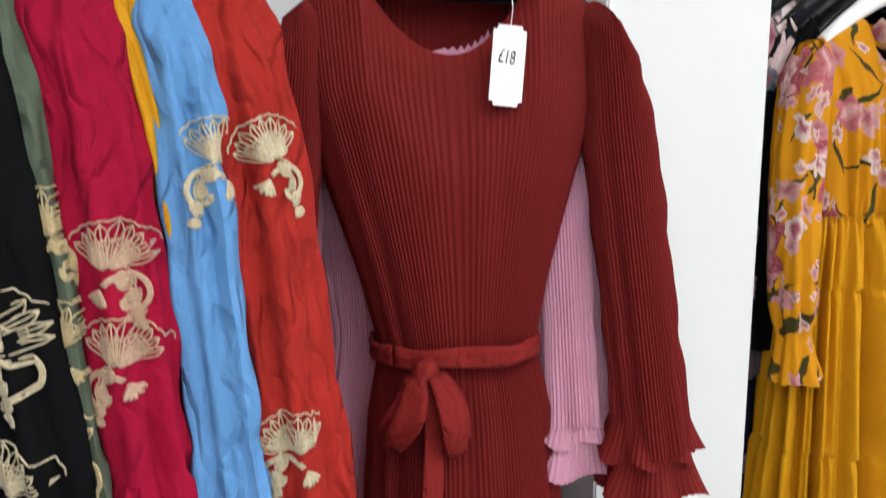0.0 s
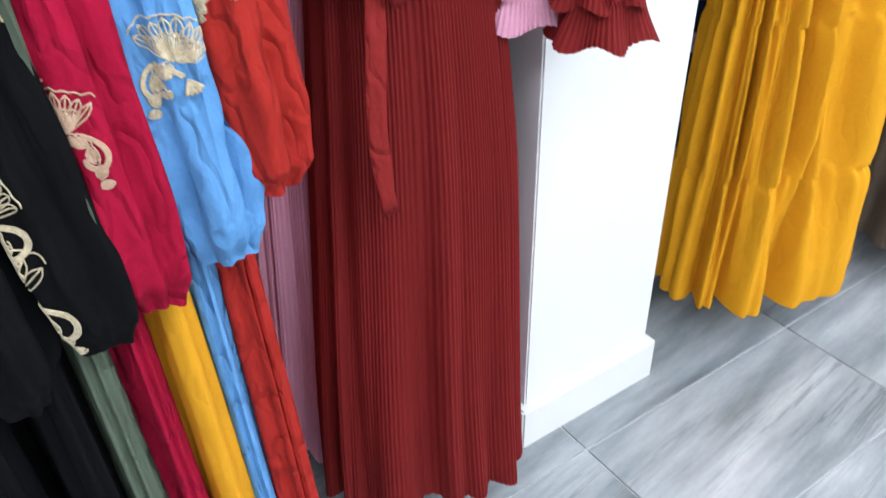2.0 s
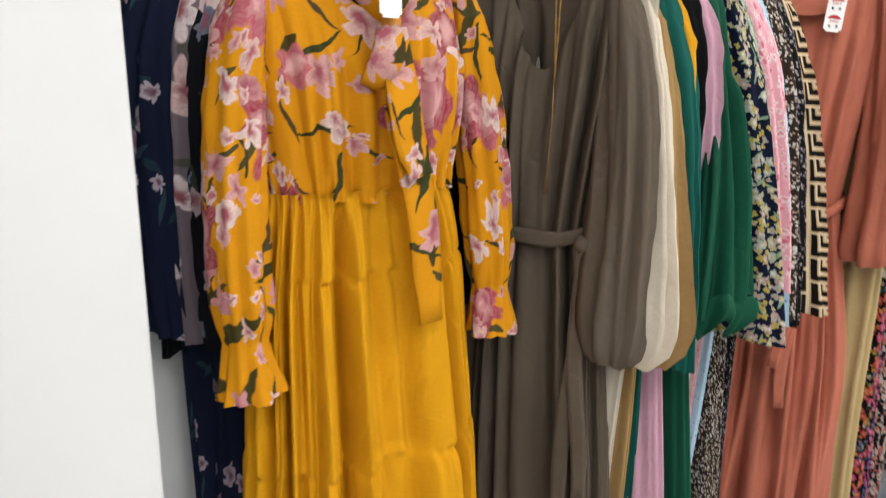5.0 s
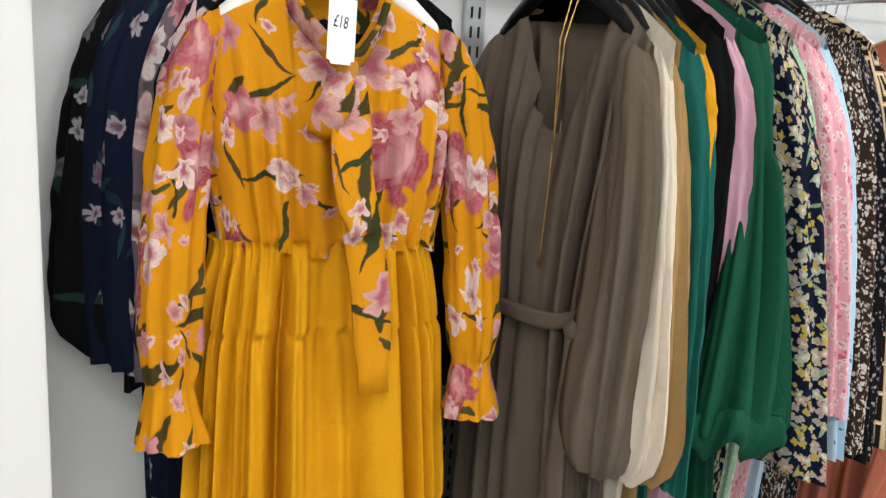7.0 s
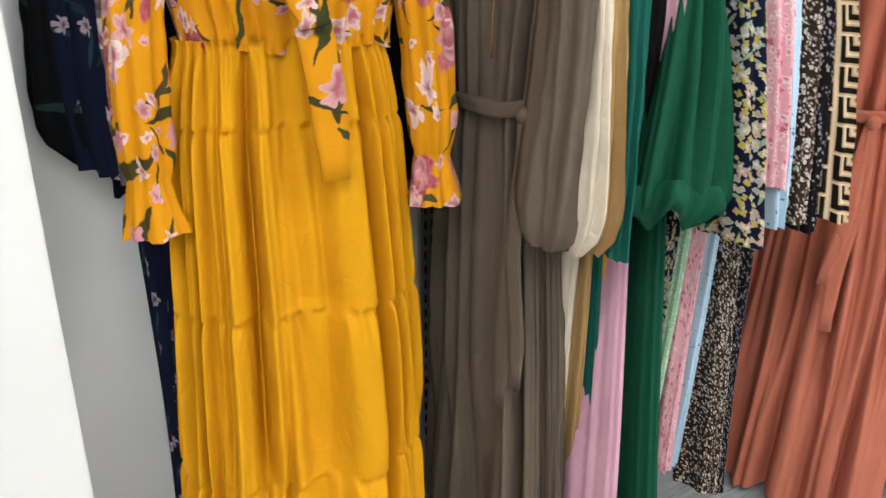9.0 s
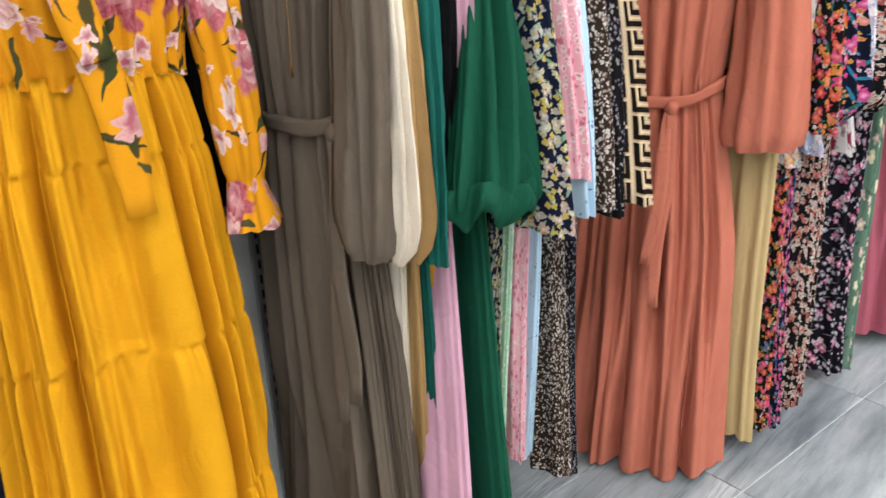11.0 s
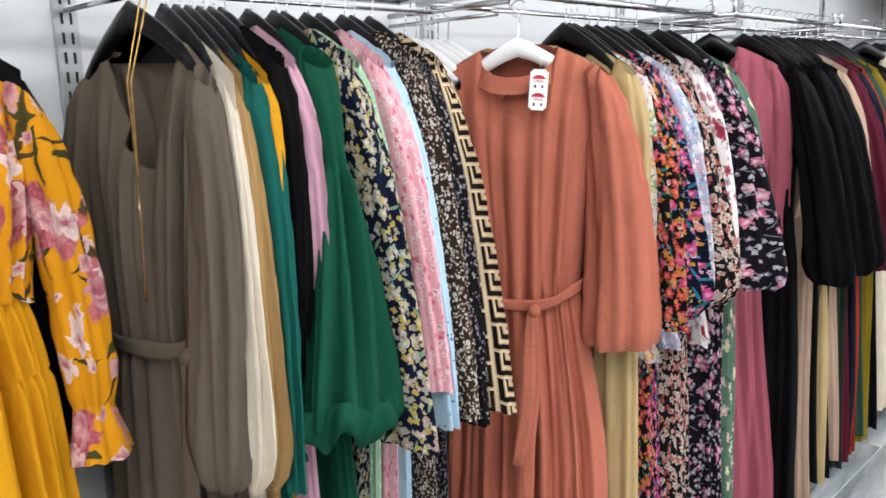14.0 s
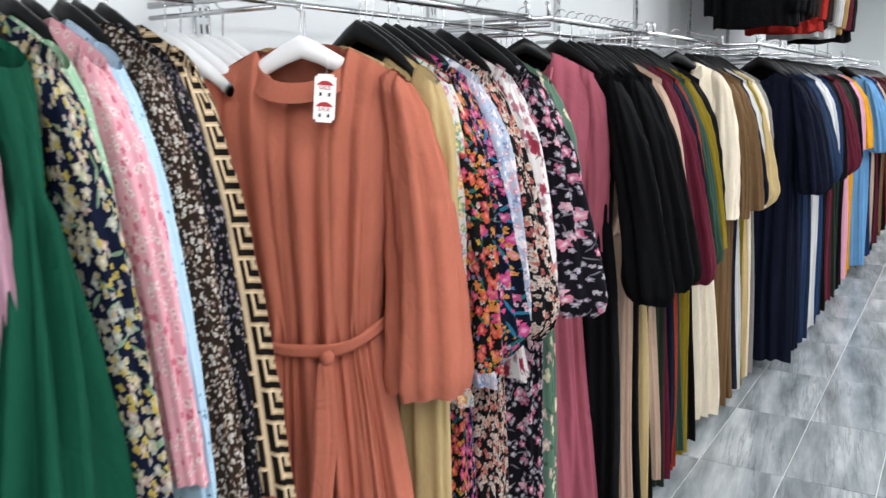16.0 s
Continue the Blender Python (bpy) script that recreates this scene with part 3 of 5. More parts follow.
def slab(name, x0, x1, y0, y1, z0, z1, material, label):
    bm = bmesh.new()
    box_bm(bm, x0, x1, y0, y1, z0, z1)
    ob = part(name, bm, material, None)
    return tagged(ob, label, name.split("_")[0], "", "structure")


floor = slab("floor", X0 - 0.15, X1 + 0.15, Y0 - 0.15, WALL_Y + 0.15, -0.12, -0.004, GROUT, "grey marbled porcelain tile floor with pale grout")
slab("ceiling", X0, X1, Y0, WALL_Y, CEILING, CEILING + 0.12, WHITE_PAINT, "plain white shop ceiling with light panels")
slab("wall_north", X0 - 0.15, X1 + 0.15, WALL_Y, WALL_Y + 0.15, -0.004, CEILING + 0.12, WALL_PAINT, "pale grey painted wall behind the dress rails")
slab("wall_south", X0 - 0.15, X1 + 0.15, Y0 - 0.15, Y0, -0.004, CEILING + 0.12, WHITE_PAINT, "plain white shop wall")
slab("wall_west", X0 - 0.15, X0, Y0, WALL_Y, -0.004, CEILING + 0.12, WHITE_PAINT, "plain white shop wall")
slab("wall_east", X1, X1 + 0.15, Y0, WALL_Y, -0.004, CEILING + 0.12, WALL_PAINT, "pale grey end wall of the shop")

PILLAR = (0.737, 1.052, 0.822)
bm = bmesh.new()
box_bm(bm, PILLAR[0], PILLAR[1], PILLAR[2], WALL_Y + 0.02, -0.004, CEILING + 0.01, 0.003)
pillar = tagged(part("pillar", bm, WHITE_PAINT), "square white painted pillar between two dress rails", "pillar", "", "structure")
bm = bmesh.new()
box_bm(bm, PILLAR[0] - 0.016, PILLAR[1] + 0.016, PILLAR[2] - 0.016, WALL_Y + 0.01, -0.003, 0.095, 0.004)
tagged(part("baseboard", bm, WHITE_PAINT), "white baseboard round the foot of the pillar", "baseboard", "", "structure")


def ceiling_panel(x, y):
    thing = new("ceiling_light")
    bm = bmesh.new()
    for a in ((-0.62, 0.62, -0.32, -0.3), (-0.62, 0.62, 0.3, 0.32), (-0.62, -0.6, -0.3, 0.3), (0.6, 0.62, -0.3, 0.3)):
        box_bm(bm, *a, -0.02, 0.0)
    part("frame", bm, WHITE_PAINT, thing)
    bm = bmesh.new()
    box_bm(bm, -0.6, 0.6, -0.3, 0.3, -0.012, -0.002)
    part("diffuser", bm, DIFFUSER, thing, "glowing white diffuser")
    thing.matrix_basis = pose(x, y, CEILING - 0.002)
    tagged(thing, "flat rectangular white ceiling light panel, switched on", "ceiling light", "ceiling light panels")


for px_, py_ in PANELS:
    ceiling_panel(px_, py_)


def slotted_upright(x):
    thing = new("slotted_upright")
    bm = bmesh.new()
    box_bm(bm, -0.021, 0.021, -0.012, 0.0, 0.05, 2.35, 0.0015)
    part("channel", bm, STEEL, thing)
    # No holes are cut: dark bars, slightly proud, stand for the slots' inner shade.
    bm = bmesh.new()
    for k in range(66):
        z = 0.09 + k * 0.034
        for dx in (-0.008, 0.008):
            box_bm(bm, dx - 0.0024, dx + 0.0024, -0.0126, -0.011, z, z + 0.02)
    part("slot_strip", bm, SLOT_SHADE_AND_TRIM, thing, "two rows of dark bars for the shade inside slots")["kind"] = "stuff"
    for z in (0.3, 1.07, 1.75):
        bm = bmesh.new()
        bmesh.ops.create_uvsphere(bm, u_segments=10, v_segments=6, radius=0.006, matrix=Matrix.Translation((0, -0.012, z)))
        part("screw", bm, SLOT_SHADE_AND_TRIM, thing, smooth=True)
    thing.matrix_basis = pose(x, WALL_Y, 0)
    tagged(thing, "pale metal slotted wall upright with double slots", "wall upright", "slotted wall uprights")


UPRIGHTS = [-1.1, -0.15, 1.781, 2.70, 3.62, 4.54, 5.46, 6.38, 7.3, 8.22, 9.14, 10.06, 11.0, 11.9]
for ux in UPRIGHTS:
    slotted_upright(ux)


def hang_rail(x0, x1, y=RAIL_Y, z=RAIL_Z, back=0.95, arms=()):
    """A chrome hanging rail with a second bar behind, carried by arms from the wall."""
    thing = new("hanging_rail")
    r = 0.009
    tube_part("front_bar", [(x0, y, z - 0.011), (x1, y, z - 0.011)], r, CHROME, thing, 10)
    tube_part("lower_bar", [(x0 + 0.01, y + 0.03, z - 0.045), (x1 - 0.01, y + 0.03, z - 0.045)], 0.004, CHROME, thing, 8)
    tube_part("back_bar", [(x0, back, z - 0.011), (x1, back, z - 0.011)], 0.007, CHROME, thing, 8)
    for xe in (x0, x1):
        tube_part("end_bar", [(xe, y - 0.012, z - 0.011), (xe, back, z - 0.011)], 0.007, CHROME, thing, 8)
        tube_part("end_stop", [(xe, y, z - 0.02), (xe, y, z + 0.022), (xe, y + 0.008, z + 0.03)], 0.006, CHROME, thing, 8)
    for xa in arms:
        tube_part("arm", [(xa, y + 0.01, z - 0.026), (xa, WALL_Y - 0.012, z - 0.026)], 0.007, CHROME, thing, 8)
        tube_part("arm", [(xa, y + 0.04, z - 0.05), (xa, WALL_Y - 0.012, z - 0.05)], 0.005, CHROME, thing, 8)
    tagged(thing, "chrome tubular hanging rail fixed to the wall", "clothes rail", "clothes rails along the wall")


hang_rail(-0.75, 0.66, 0.82, arms=(-0.4, 0.4), back=1.0)
hang_rail(1.07, 1.64, 0.86, arms=(1.2, 1.55), back=1.0)
hang_rail(1.70, 2.46, arms=(1.781,))
hang_rail(2.52, 3.50, THIRD_Y, arms=(2.56, 3.46))
hang_rail(3.551, 4.38, FOURTH_Y, arms=(3.58, 4.34))
hang_rail(4.42, 5.40, FIFTH_Y, arms=(4.46, 5.36))
hang_rail(5.46, 7.85, 0.52, arms=(5.6, 6.38, 7.3))
hang_rail(7.95, 10.6, 0.46, arms=(8.22, 9.14, 10.06))

# ---- cloth ----
RED_BELT = plain("862523", crinkle=0.4)
RED, PINK, RUST, BLUE = plain("741d1c", 0.75, crinkle=0.0), plain("d69bb2", 0.75, crinkle=0.0), plain("a52a22", crinkle=0.5), plain("6699cf", crinkle=0.5)
CRIMSON, OLIVE, SUN, BLACK, NAVY = plain("9c0d31", crinkle=0.45), plain("5b6656", crinkle=0.4), plain("d79a1c"), plain("070709"), plain("0c1122")
MUSTARD, TAUPE, CORAL, ROSE = plain("d99a13", crease=0.2), plain("655a4e", crease=0.25), plain("b86c57", crease=0.25), plain("a65867", crease=0.25)
CREAM, TAN, TEAL, MAUVE, GREEN = plain("ded2be"), plain("a78657"), plain("17584f"), plain("cfa0b2"), plain("124a36")
BEIGE, BROWN, MAROON, GREY, KHAKI = plain("e2d5be"), plain("6d5439"), plain("571a2b"), plain("8b8784"), plain("c0a878")
CHARCOAL, SKY, OLIVE2, ORANGE, BLUSH, WHITE, ROYAL, FOREST = plain("37383b"), plain("6b9cc9"), plain("7d6b18"), plain("8e3220"), plain("b89c88"), plain("c9c9c8"), plain("1a2f55"), plain("232d24")

PEONY = floral("peony_print", "d48f12", [(7.0, ["a03a4a", "b85c66", "93323f"], "d9a5a2", 0.44, 5, 0.6), (17.0, ["e3beb4", "d6a49e", "ead2c8", "c98e90"], "a85a66", 0.56, 5, 0.34), (30.0, ["e6c6bc", "d8a8a6"], "b06a72", 0.5, 5, 0.2)],
               [(8.0, ("3d3a1c", "4b4120"), 0.62, 0.085, 0.6), (10.0, ("343c1e", "50492a"), 0.55, 0.06, 0.55), (13.0, ("57402a", "3a3a1e"), 0.55, 0.05, 0.5)], loose=1.4)
DARK_PEONY = floral("dark_peony_print", "12141a", [(10.0, ["c9a3a6", "d8b9b8", "a85563"], "ecd8d4", 0.46, 8, 0.5), (17.0, ["b7a7ad", "6d7c8c"], "8a5560", 0.4, 5, 0.35)], [(10.0, ("27352f", "39433a"), 0.45, 0.09, 0.5)])
NAVY_SPRIG = floral("navy_sprig_print", "131a30", [(17.0, ["a99da8", "7d7286", "b8afb8"], "6a4a5c", 0.36, 6, 0.32)], [(15.0, ("2c4450", "1f333c"), 0.45, 0.1, 0.4)])
BLACK_SPRIG = floral("black_sprig_print", "0d0f12", [(17.0, ["b0aeb2", "7b8087"], "555a60", 0.36, 6, 0.32)], [(13.0, ("2d4540", "20332f"), 0.5, 0.1, 0.5)])
BLUSH_PRINT = floral("blush_print", "6f646c", [(10.0, ["d8bcbc", "c98f98", "e6dada"], "8a4f58", 0.45, 6, 0.75)], [(12.0, ("57534f", "3d4038"), 0.5, 0.1, 0.5)])
NAVY_GARDEN = floral("navy_garden_print", "10162c", [(48.0, ["b8b08e", "a9b0a6", "b8988e"], "dcd4c0", 0.56, 5, 0.62), (78.0, ["ccc8ae", "a9b0b8", "bfb25f"], "c8a24c", 0.52, 4, 0.5)], [(34.0, ("6b8a63", "8fa58a"), 0.55, 0.1, 0.6)])
MINT_PRINT = floral("mint_print", "9fc4a4", [(60.0, ["d7e4d0", "77a883"], "f0f0e0", 0.5, 5, 0.6)])
PINK_SPRAY = floral("pink_spray_print", "e6a9b3", [(70.0, ["f3dcdc", "f7ecea", "cf6f83"], "d4788a", 0.5, 5, 0.75)])
ICE_DOTS = floral("ice_dots_print", "b5d1e4", [(70.0, ["5d7f9c", "e8f0f4"], "5d7f9c", 0.22, 4, 0.35)])
SPECKLE = floral("speckle_print", "33261f", [(150.0, ["d8cfc2", "c9b9a8", "8a6a50"], "efe6da", 0.5, 4, 0.5), (95.0, ["ded6cc", "6b4c38"], "cfc6bc", 0.5, 4, 0.35)])
SPECKLE_DARK = floral("speckle_dark_print", "141214", [(120.0, ["a8a39a", "6d5d78", "35406b"], "b8b0a8", 0.5, 4, 0.5)])
FIESTA = floral("fiesta_print", "0e0c0d", [(74.0, ["d6d0ca", "cf9a3a", "4f86b8", "d8b040"], "b0303a", 0.5, 5, 0.5), (40.0, ["b5202c", "a8283f", "c8357e", "c9502e", "d08a2e"], "e08a7a", 0.54, 5, 0.68)], [(24.0, ("2f5a3c", "2b5d78"), 0.55, 0.09, 0.7), (34.0, ("3f7a5c", "4b6a48"), 0.55, 0.07, 0.5)])
CARNIVAL = floral("carnival_print", "0a0f22", [(74.0, ["4f8fc0", "d8d2da", "d8a93a", "d0508a"], "c03060", 0.5, 5, 0.5), (40.0, ["c22a7c", "c9456f", "b8326a", "c98a3a", "b8306a"], "e09ab8", 0.54, 5, 0.68)], [(24.0, ("2b6b5a", "2f78a8"), 0.55, 0.09, 0.7), (34.0, ("3f7a6c", "3a5a78"), 0.55, 0.07, 0.5)])
WHITE_RAINBOW = floral("white_rainbow_print", "d8d4d0", [(40.0, ["c8405a", "e08a4a", "5d9f8a", "b06ab0"], "f0e0a0", 0.56, 5, 0.75), (66.0, ["d8607a", "e8b060", "4f86a8"], "f0e0c0", 0.5, 5, 0.4)], [(28.0, ("5f8f5a", "7aa87a"), 0.5, 0.1, 0.6)])
BLUE_MIST = floral("blue_mist_print", "a9b3c6", [(44.0, ["e8e6ea", "c99aa8", "5d78a8", "dfe0e8"], "efe0e0", 0.56, 5, 0.75), (70.0, ["3f5890", "e6e4e8", "c07a8c"], "efe6e6", 0.5, 5, 0.45)])
DAISY = floral("daisy_print", "121012", [(44.0, ["d6cfc4", "cec2b4", "ddd5cb", "c98a80"], "b5603a", 0.54, 5, 0.85), (68.0, ["d8d0c4", "b85858", "cfc6bb"], "8a5a50", 0.5, 5, 0.5)])
ROSE_WHITE = floral("rose_white_print", "e2dcda", [(15.0, ["a84a5c", "b86a78", "a03a50"], "8a2f40", 0.42, 6, 0.6), (34.0, ["c9a0a8", "b9b0b0", "b07a88"], "a06a74", 0.5, 5, 0.5)], [(24.0, ("9a9c98", "8a9088"), 0.5, 0.07, 0.6)])
NIGHT_BLOOM = floral("night_bloom_print", "120f17", [(32.0, ["d06a8a", "e0a6b4", "c8326f", "b84a78"], "f0d0d8", 0.52, 5, 0.5), (60.0, ["8d8a94", "b0aab4", "6a5a70"], "d8d0d8", 0.52, 5, 0.5)], [(30.0, ("6d6a74", "8a8690"), 0.55, 0.05, 0.55)])
SAGE_PRINT = floral("sage_print", "5d7a68", [(20.0, ["d6d2a8", "b8c8a8", "cfa8a8"], "efe8c8", 0.42, 5, 0.5)], [(18.0, ("3f5a4a", "48664f"), 0.5, 0.1, 0.5)])
KEY = key_print()

BLACK_HANGER = hanger(BLACK_PLASTIC, CHROME, "black plastic clothes hanger with a chrome hook")
WHITE_HANGER = hanger(WHITE_PLASTIC, CHROME, "white plastic clothes hanger with a chrome hook", half=0.15, lift=0.0)
BLACK_HANGER.matrix_basis, WHITE_HANGER.matrix_basis = pose(0.515, 0.83, 0, 0, 0, -24), pose(2.605, 0.728, -0.026, 0, 0, -64)


def hang(base, x, y, rz, dz=0.0):
    copy_thing(base, pose(x, y, dz, 0, 0, rz))


def swing_tag(thing, at, turn, size=(0.036, 0.088), price="", sale=False):
    """A card tag with what is written on it; the face looks along local -y."""
    w, h = size
    tag = new("price_tag")
    tag.parent = thing
    tag.matrix_basis = Matrix.Translation(at) @ pose(0, 0, 0, *turn)
    bm = bmesh.new()
    box_bm(bm, -w / 2, w / 2, -0.0006, 0.0006, -h, 0.0)
    edges = [e for e in bm.edges if abs(e.verts[0].co.y - e.verts[1].co.y) > 0.001]
    bmesh.ops.bevel(bm, geom=edges, offset=0.005, segments=3, affect="EDGES")
    part("card", bm, CARD, tag)
    if price:
        text_part("price", price, 0.017, INK, tag, pose(-0.002, -0.0012, -h * 0.4, 90, 0, 0) @ pose(0, 0, 0, 0, 0, -6) @ Matrix.Diagonal((0.75, 1.25, 1, 1)))
    if sale:
        for k in (0.0, 1.0):
            z = -h * (0.30 + 0.44 * k)
            bm = bmesh.new()
            pts = [bm.verts.new((0.42 * w * math.cos(a), -0.001, z + 0.36 * w * math.sin(a))) for a in [math.pi * i / 14 for i in range(15)]]
            bm.faces.new(pts)
            part("sale_badge", bm, RED_INK, tag, "red half-round badge")
            bm = bmesh.new()
            box_bm(bm, -0.46 * w, 0.46 * w, -0.0013, -0.0008, z - 0.003, z + 0.0055)
            part("sale_band", bm, CARD, tag)
            text_part("sale_word", "SALE", 0.0095, RED_INK, tag, pose(0, -0.0018, z + 0.001, 90, 0, 0))
            bm = bmesh.new()
            for dx in (-0.2, 0.2):
                box_bm(bm, dx * w - 0.002, dx * w + 0.002, -0.0012, -0.0006, z - 0.013, z - 0.007)
            part("price_mark", bm, INK, tag)
    tube_part("string", [(0, 0, -0.006), (0.002, 0.004, 0.02), (0.0, 0.008, 0.035)], 0.0006, CARD, tag, 5)
    return tag


# ---- embroidery ----
from mathutils.bvhtree import BVHTree


def fan_strokes(size, n=11, turn=0.0, lo=-75, hi=75):
    """A shell of looped petals."""
    out = []
    for k in range(n):
        a = math.radians(turn + lo + (hi - lo) * k / (n - 1))
        for w in (-0.5, 0.0, 0.5):
            pts = []
            for i in range(9):
                t = i / 8
                r = size * (0.12 + 0.88 * t) * (1.0 - 0.12 * abs(2 * k / (n - 1) - 1))
                off = w * math.radians((hi - lo) / n) * 1.5 * math.sin(math.pi * t) ** 0.7
                pts.append((r * math.sin(a + off), r * math.cos(a + off)))
            out.append((pts, 0.0007))
    rim = []
    for i in range(6 * n):
        t = i / (6 * n - 1)
        a = math.radians(turn + lo + (hi - lo) * t)
        r = size * (1.0 + 0.035 * abs(math.sin(t * n * math.pi)))
        rim.append((r * math.sin(a), r * math.cos(a)))
    out.append((rim, 0.0008))
    return out


def scroll_strokes(size, flip=1):
    out = []
    for w in (0.0, 0.05, 0.1):
        pts = []
        for i in range(30):
            t = i / 29
            a = 0.6 + 5.6 * t
            r = size * (0.62 * (1 - t) + 0.10 + w)
            pts.append((flip * (r * math.cos(a) - 0.5 * size), r * math.sin(a) - 0.45 * size))
        out.append((pts, 0.0011))
    for k in range(5):
        a = -1.9 + 0.35 * k
        for w in (-0.1, 0.1):
            out.append(([(flip * (0.25 * size + size * 0.42 * t * math.cos(a + w * math.sin(3.14 * t))), -0.15 * size + size * 0.5 * t * math.sin(a + w * math.sin(3.14 * t))) for t in [i / 6 for i in range(7)]], 0.0014))
    return out


def embroider(thing, strokes, y0, z0, material, side=1, slant=0.22):
    """Lays threads on the outer face of the sleeve. slant: how far the motif turns to the dress's front."""
    way = Vector((side, -slant, 0)).normalized()
    across = Vector((slant * side, 1.0, 0)).normalized()
    heart = Vector((0.165 * side, y0, 0))
    arm = [o for o in thing.children if o.name.startswith("sleeve")][1 if side > 0 else 0]
    me = arm.data
    tree = BVHTree.FromPolygons([v.co.copy() for v in me.vertices], [tuple(p.vertices) for p in me.polygons])
    verts, faces = [], []
    for pts, r in strokes:
        line = []
        for u, w in pts:
            hit, nrm, _, _ = tree.ray_cast(heart + across * u + Vector((0, 0, z0 + w)) + way * 0.4, -way)
            if hit is None:
                if len(line) > 1:
                    v, f = tube(line, r, 5)
                    faces += [tuple(i + len(verts) for i in q) for q in f]
                    verts += v
                line = []
                continue
            line.append(hit + way * 0.0012)
        if len(line) > 1:
            v, f = tube(line, r, 5)
            faces += [tuple(i + len(verts) for i in q) for q in f]
            verts += v
    if verts:
        mesh_object("embroidery", verts, faces, material, arm, label="raised gold thread embroidery")["kind"] = "stuff"


THREAD, PALE_THREAD, ROSE_THREAD = thread("cdb98c"), thread("d9cdb0"), thread("c9a190")


def motif(thing, y0, z0, size, material, kind=0, slant=0.22):
    """A palmette of stitched petals over a curling stem."""
    turn = (-16, 12, 24)[kind % 3]
    flip = 1 if kind % 2 else -1
    embroider(thing, fan_strokes(size, 9, turn=turn, lo=-62, hi=62), y0, z0, material, slant=slant)
    embroider(thing, fan_strokes(size * 0.62, 7, turn=turn, lo=-50, hi=50), y0, z0, material, slant=slant)
    for k in range(4):
        embroider(thing, fan_strokes(size * (0.34 - 0.04 * k), 5, turn=turn + flip * (60 + 40 * k), lo=-45, hi=45), y0 + flip * size * (0.1 + 0.16 * k), z0 - size * (0.3 + 0.26 * k), material, slant=slant)
    embroider(thing, scroll_strokes(size * 0.72, -flip), y0, z0 - size * 0.28, material, slant=slant)



# ---- first rail: embroidered dresses and the pleated red one ----
FIRST = [
    ("plain brick-red long dress hanging at the end of the rail", -0.16, RUST, None, 0, 0.045, 0.7),
    ("black long-sleeved dress with gold thread embroidery", -0.07, BLACK, PALE_THREAD, 0, 0.06, 0.70),
    ("black tiered-sleeve dress with pale gold embroidered sleeves", 0.002, BLACK, PALE_THREAD, 1, 0.065, 0.665),
    ("olive grey dress with gold embroidered sleeves", 0.04, OLIVE, THREAD, 2, 0.045, 0.61),
    ("crimson dress with rose-gold embroidered sleeves", 0.083, CRIMSON, ROSE_THREAD, 1, 0.035, 0.645),
    ("yellow long-sleeved dress hanging between crimson and blue ones", 0.122, SUN, None, 0, 0.05, 0.45),
    ("sky blue dress with gathered sleeves and gold embroidery", 0.157, BLUE, PALE_THREAD, 1, 0.03, 0.625),
    ("brick-red dress with gathered sleeves and gold embroidery", 0.197, RUST, PALE_THREAD, 0, 0.042, 0.57),
]
for i, (text, gx, cloth, gold, kind, lean, length) in enumerate(FIRST):
    over = dict(out=0.03 if cloth != SUN else 0.012, fwd=lean, len=length + 0.025, bow=0.01, wrinkle=0.0028, grid=(110, 72), folds=[(0, 0.001), (0.2, 0.005), (0.5, 0.005), (0.6, 0.006), (0.9, 0.008), (1, 0.004)])
    thing, g, rng = dress(text, gx, 0.82, -88, cloth, seed=20 + i, sleeve="tiered" if cloth != SUN else "plain", sleeve_over=over, squeeze=0.45, flat=(0.6, 0.7, 0.75, 0.55, 0.72, 0.35, 0.68, 0.78)[i], sw=0.145 if i in (3, 5) else 0.16,
                          half=[(0.14, 0.2), (0.9, 0.17), (1.25, 0.155), (1.6, 0.16)], sway=(0.0, 0.03), hem=0.14, group="embroidered dresses on the first rail")
    hang(BLACK_HANGER, gx, 0.82, -88)
    if gold is not None:
        slant = (0.8, 1.1, 1.0, 0.5, 0.5, 0, 0.15, 0.1)[i]
        big = 1.2 if cloth == BLACK else 1.0
        for z in ((1.22, 1.05, 0.9), (1.19, 1.05, 0.9), (1.17, 1.06, 0.9), (1.24, 1.16, 1.08, 0.97), (1.215, 1.145, 0.95), (), (1.285, 0.985), (1.285, 1.05))[i]:
            side = 0.014 if z > 1.1 else 0.004
            motif(thing, lean * (1.4 - z) * 1.1 + side, z, 0.035 * big, gold, kind + int(z * 40), slant)
        if cloth == BLACK:
            motif(thing, lean * 0.6, 0.82, 0.056, gold, kind + 2, slant)

charcoal, g, rng = dress("charcoal grey long dress behind a pleated pink one", 0.615, 0.93, -30, CHARCOAL, seed=41, hem=0.1, half=[(0.1, 0.13), (1.0, 0.1), (1.25, 0.13), (1.6, 0.17)], sw=0.17,
                         sleeve_over=dict(out=0.0, len=0.5), squeeze=0.5)
hang(BLACK_HANGER, 0.615, 0.93, -30)
PLEATED = [(0.1, 0.17), (0.7, 0.135), (0.95, 0.112), (1.035, 0.094), (1.12, 0.112), (1.25, 0.15), (1.34, 0.178), (1.6, 0.2)]
RUFFLED = dict(len=0.512, out=0.058, bow=0.0, fwd=-0.055, grid=(36, 400), pleats=66, prof=[(0, 0.015, 0.03), (0.06, 0.034, 0.05), (0.25, 0.043, 0.046), (0.7, 0.042, 0.044), (0.9, 0.044, 0.044), (1, 0.046, 0.044)], folds=[(0, 0.0), (1, 0.003)])
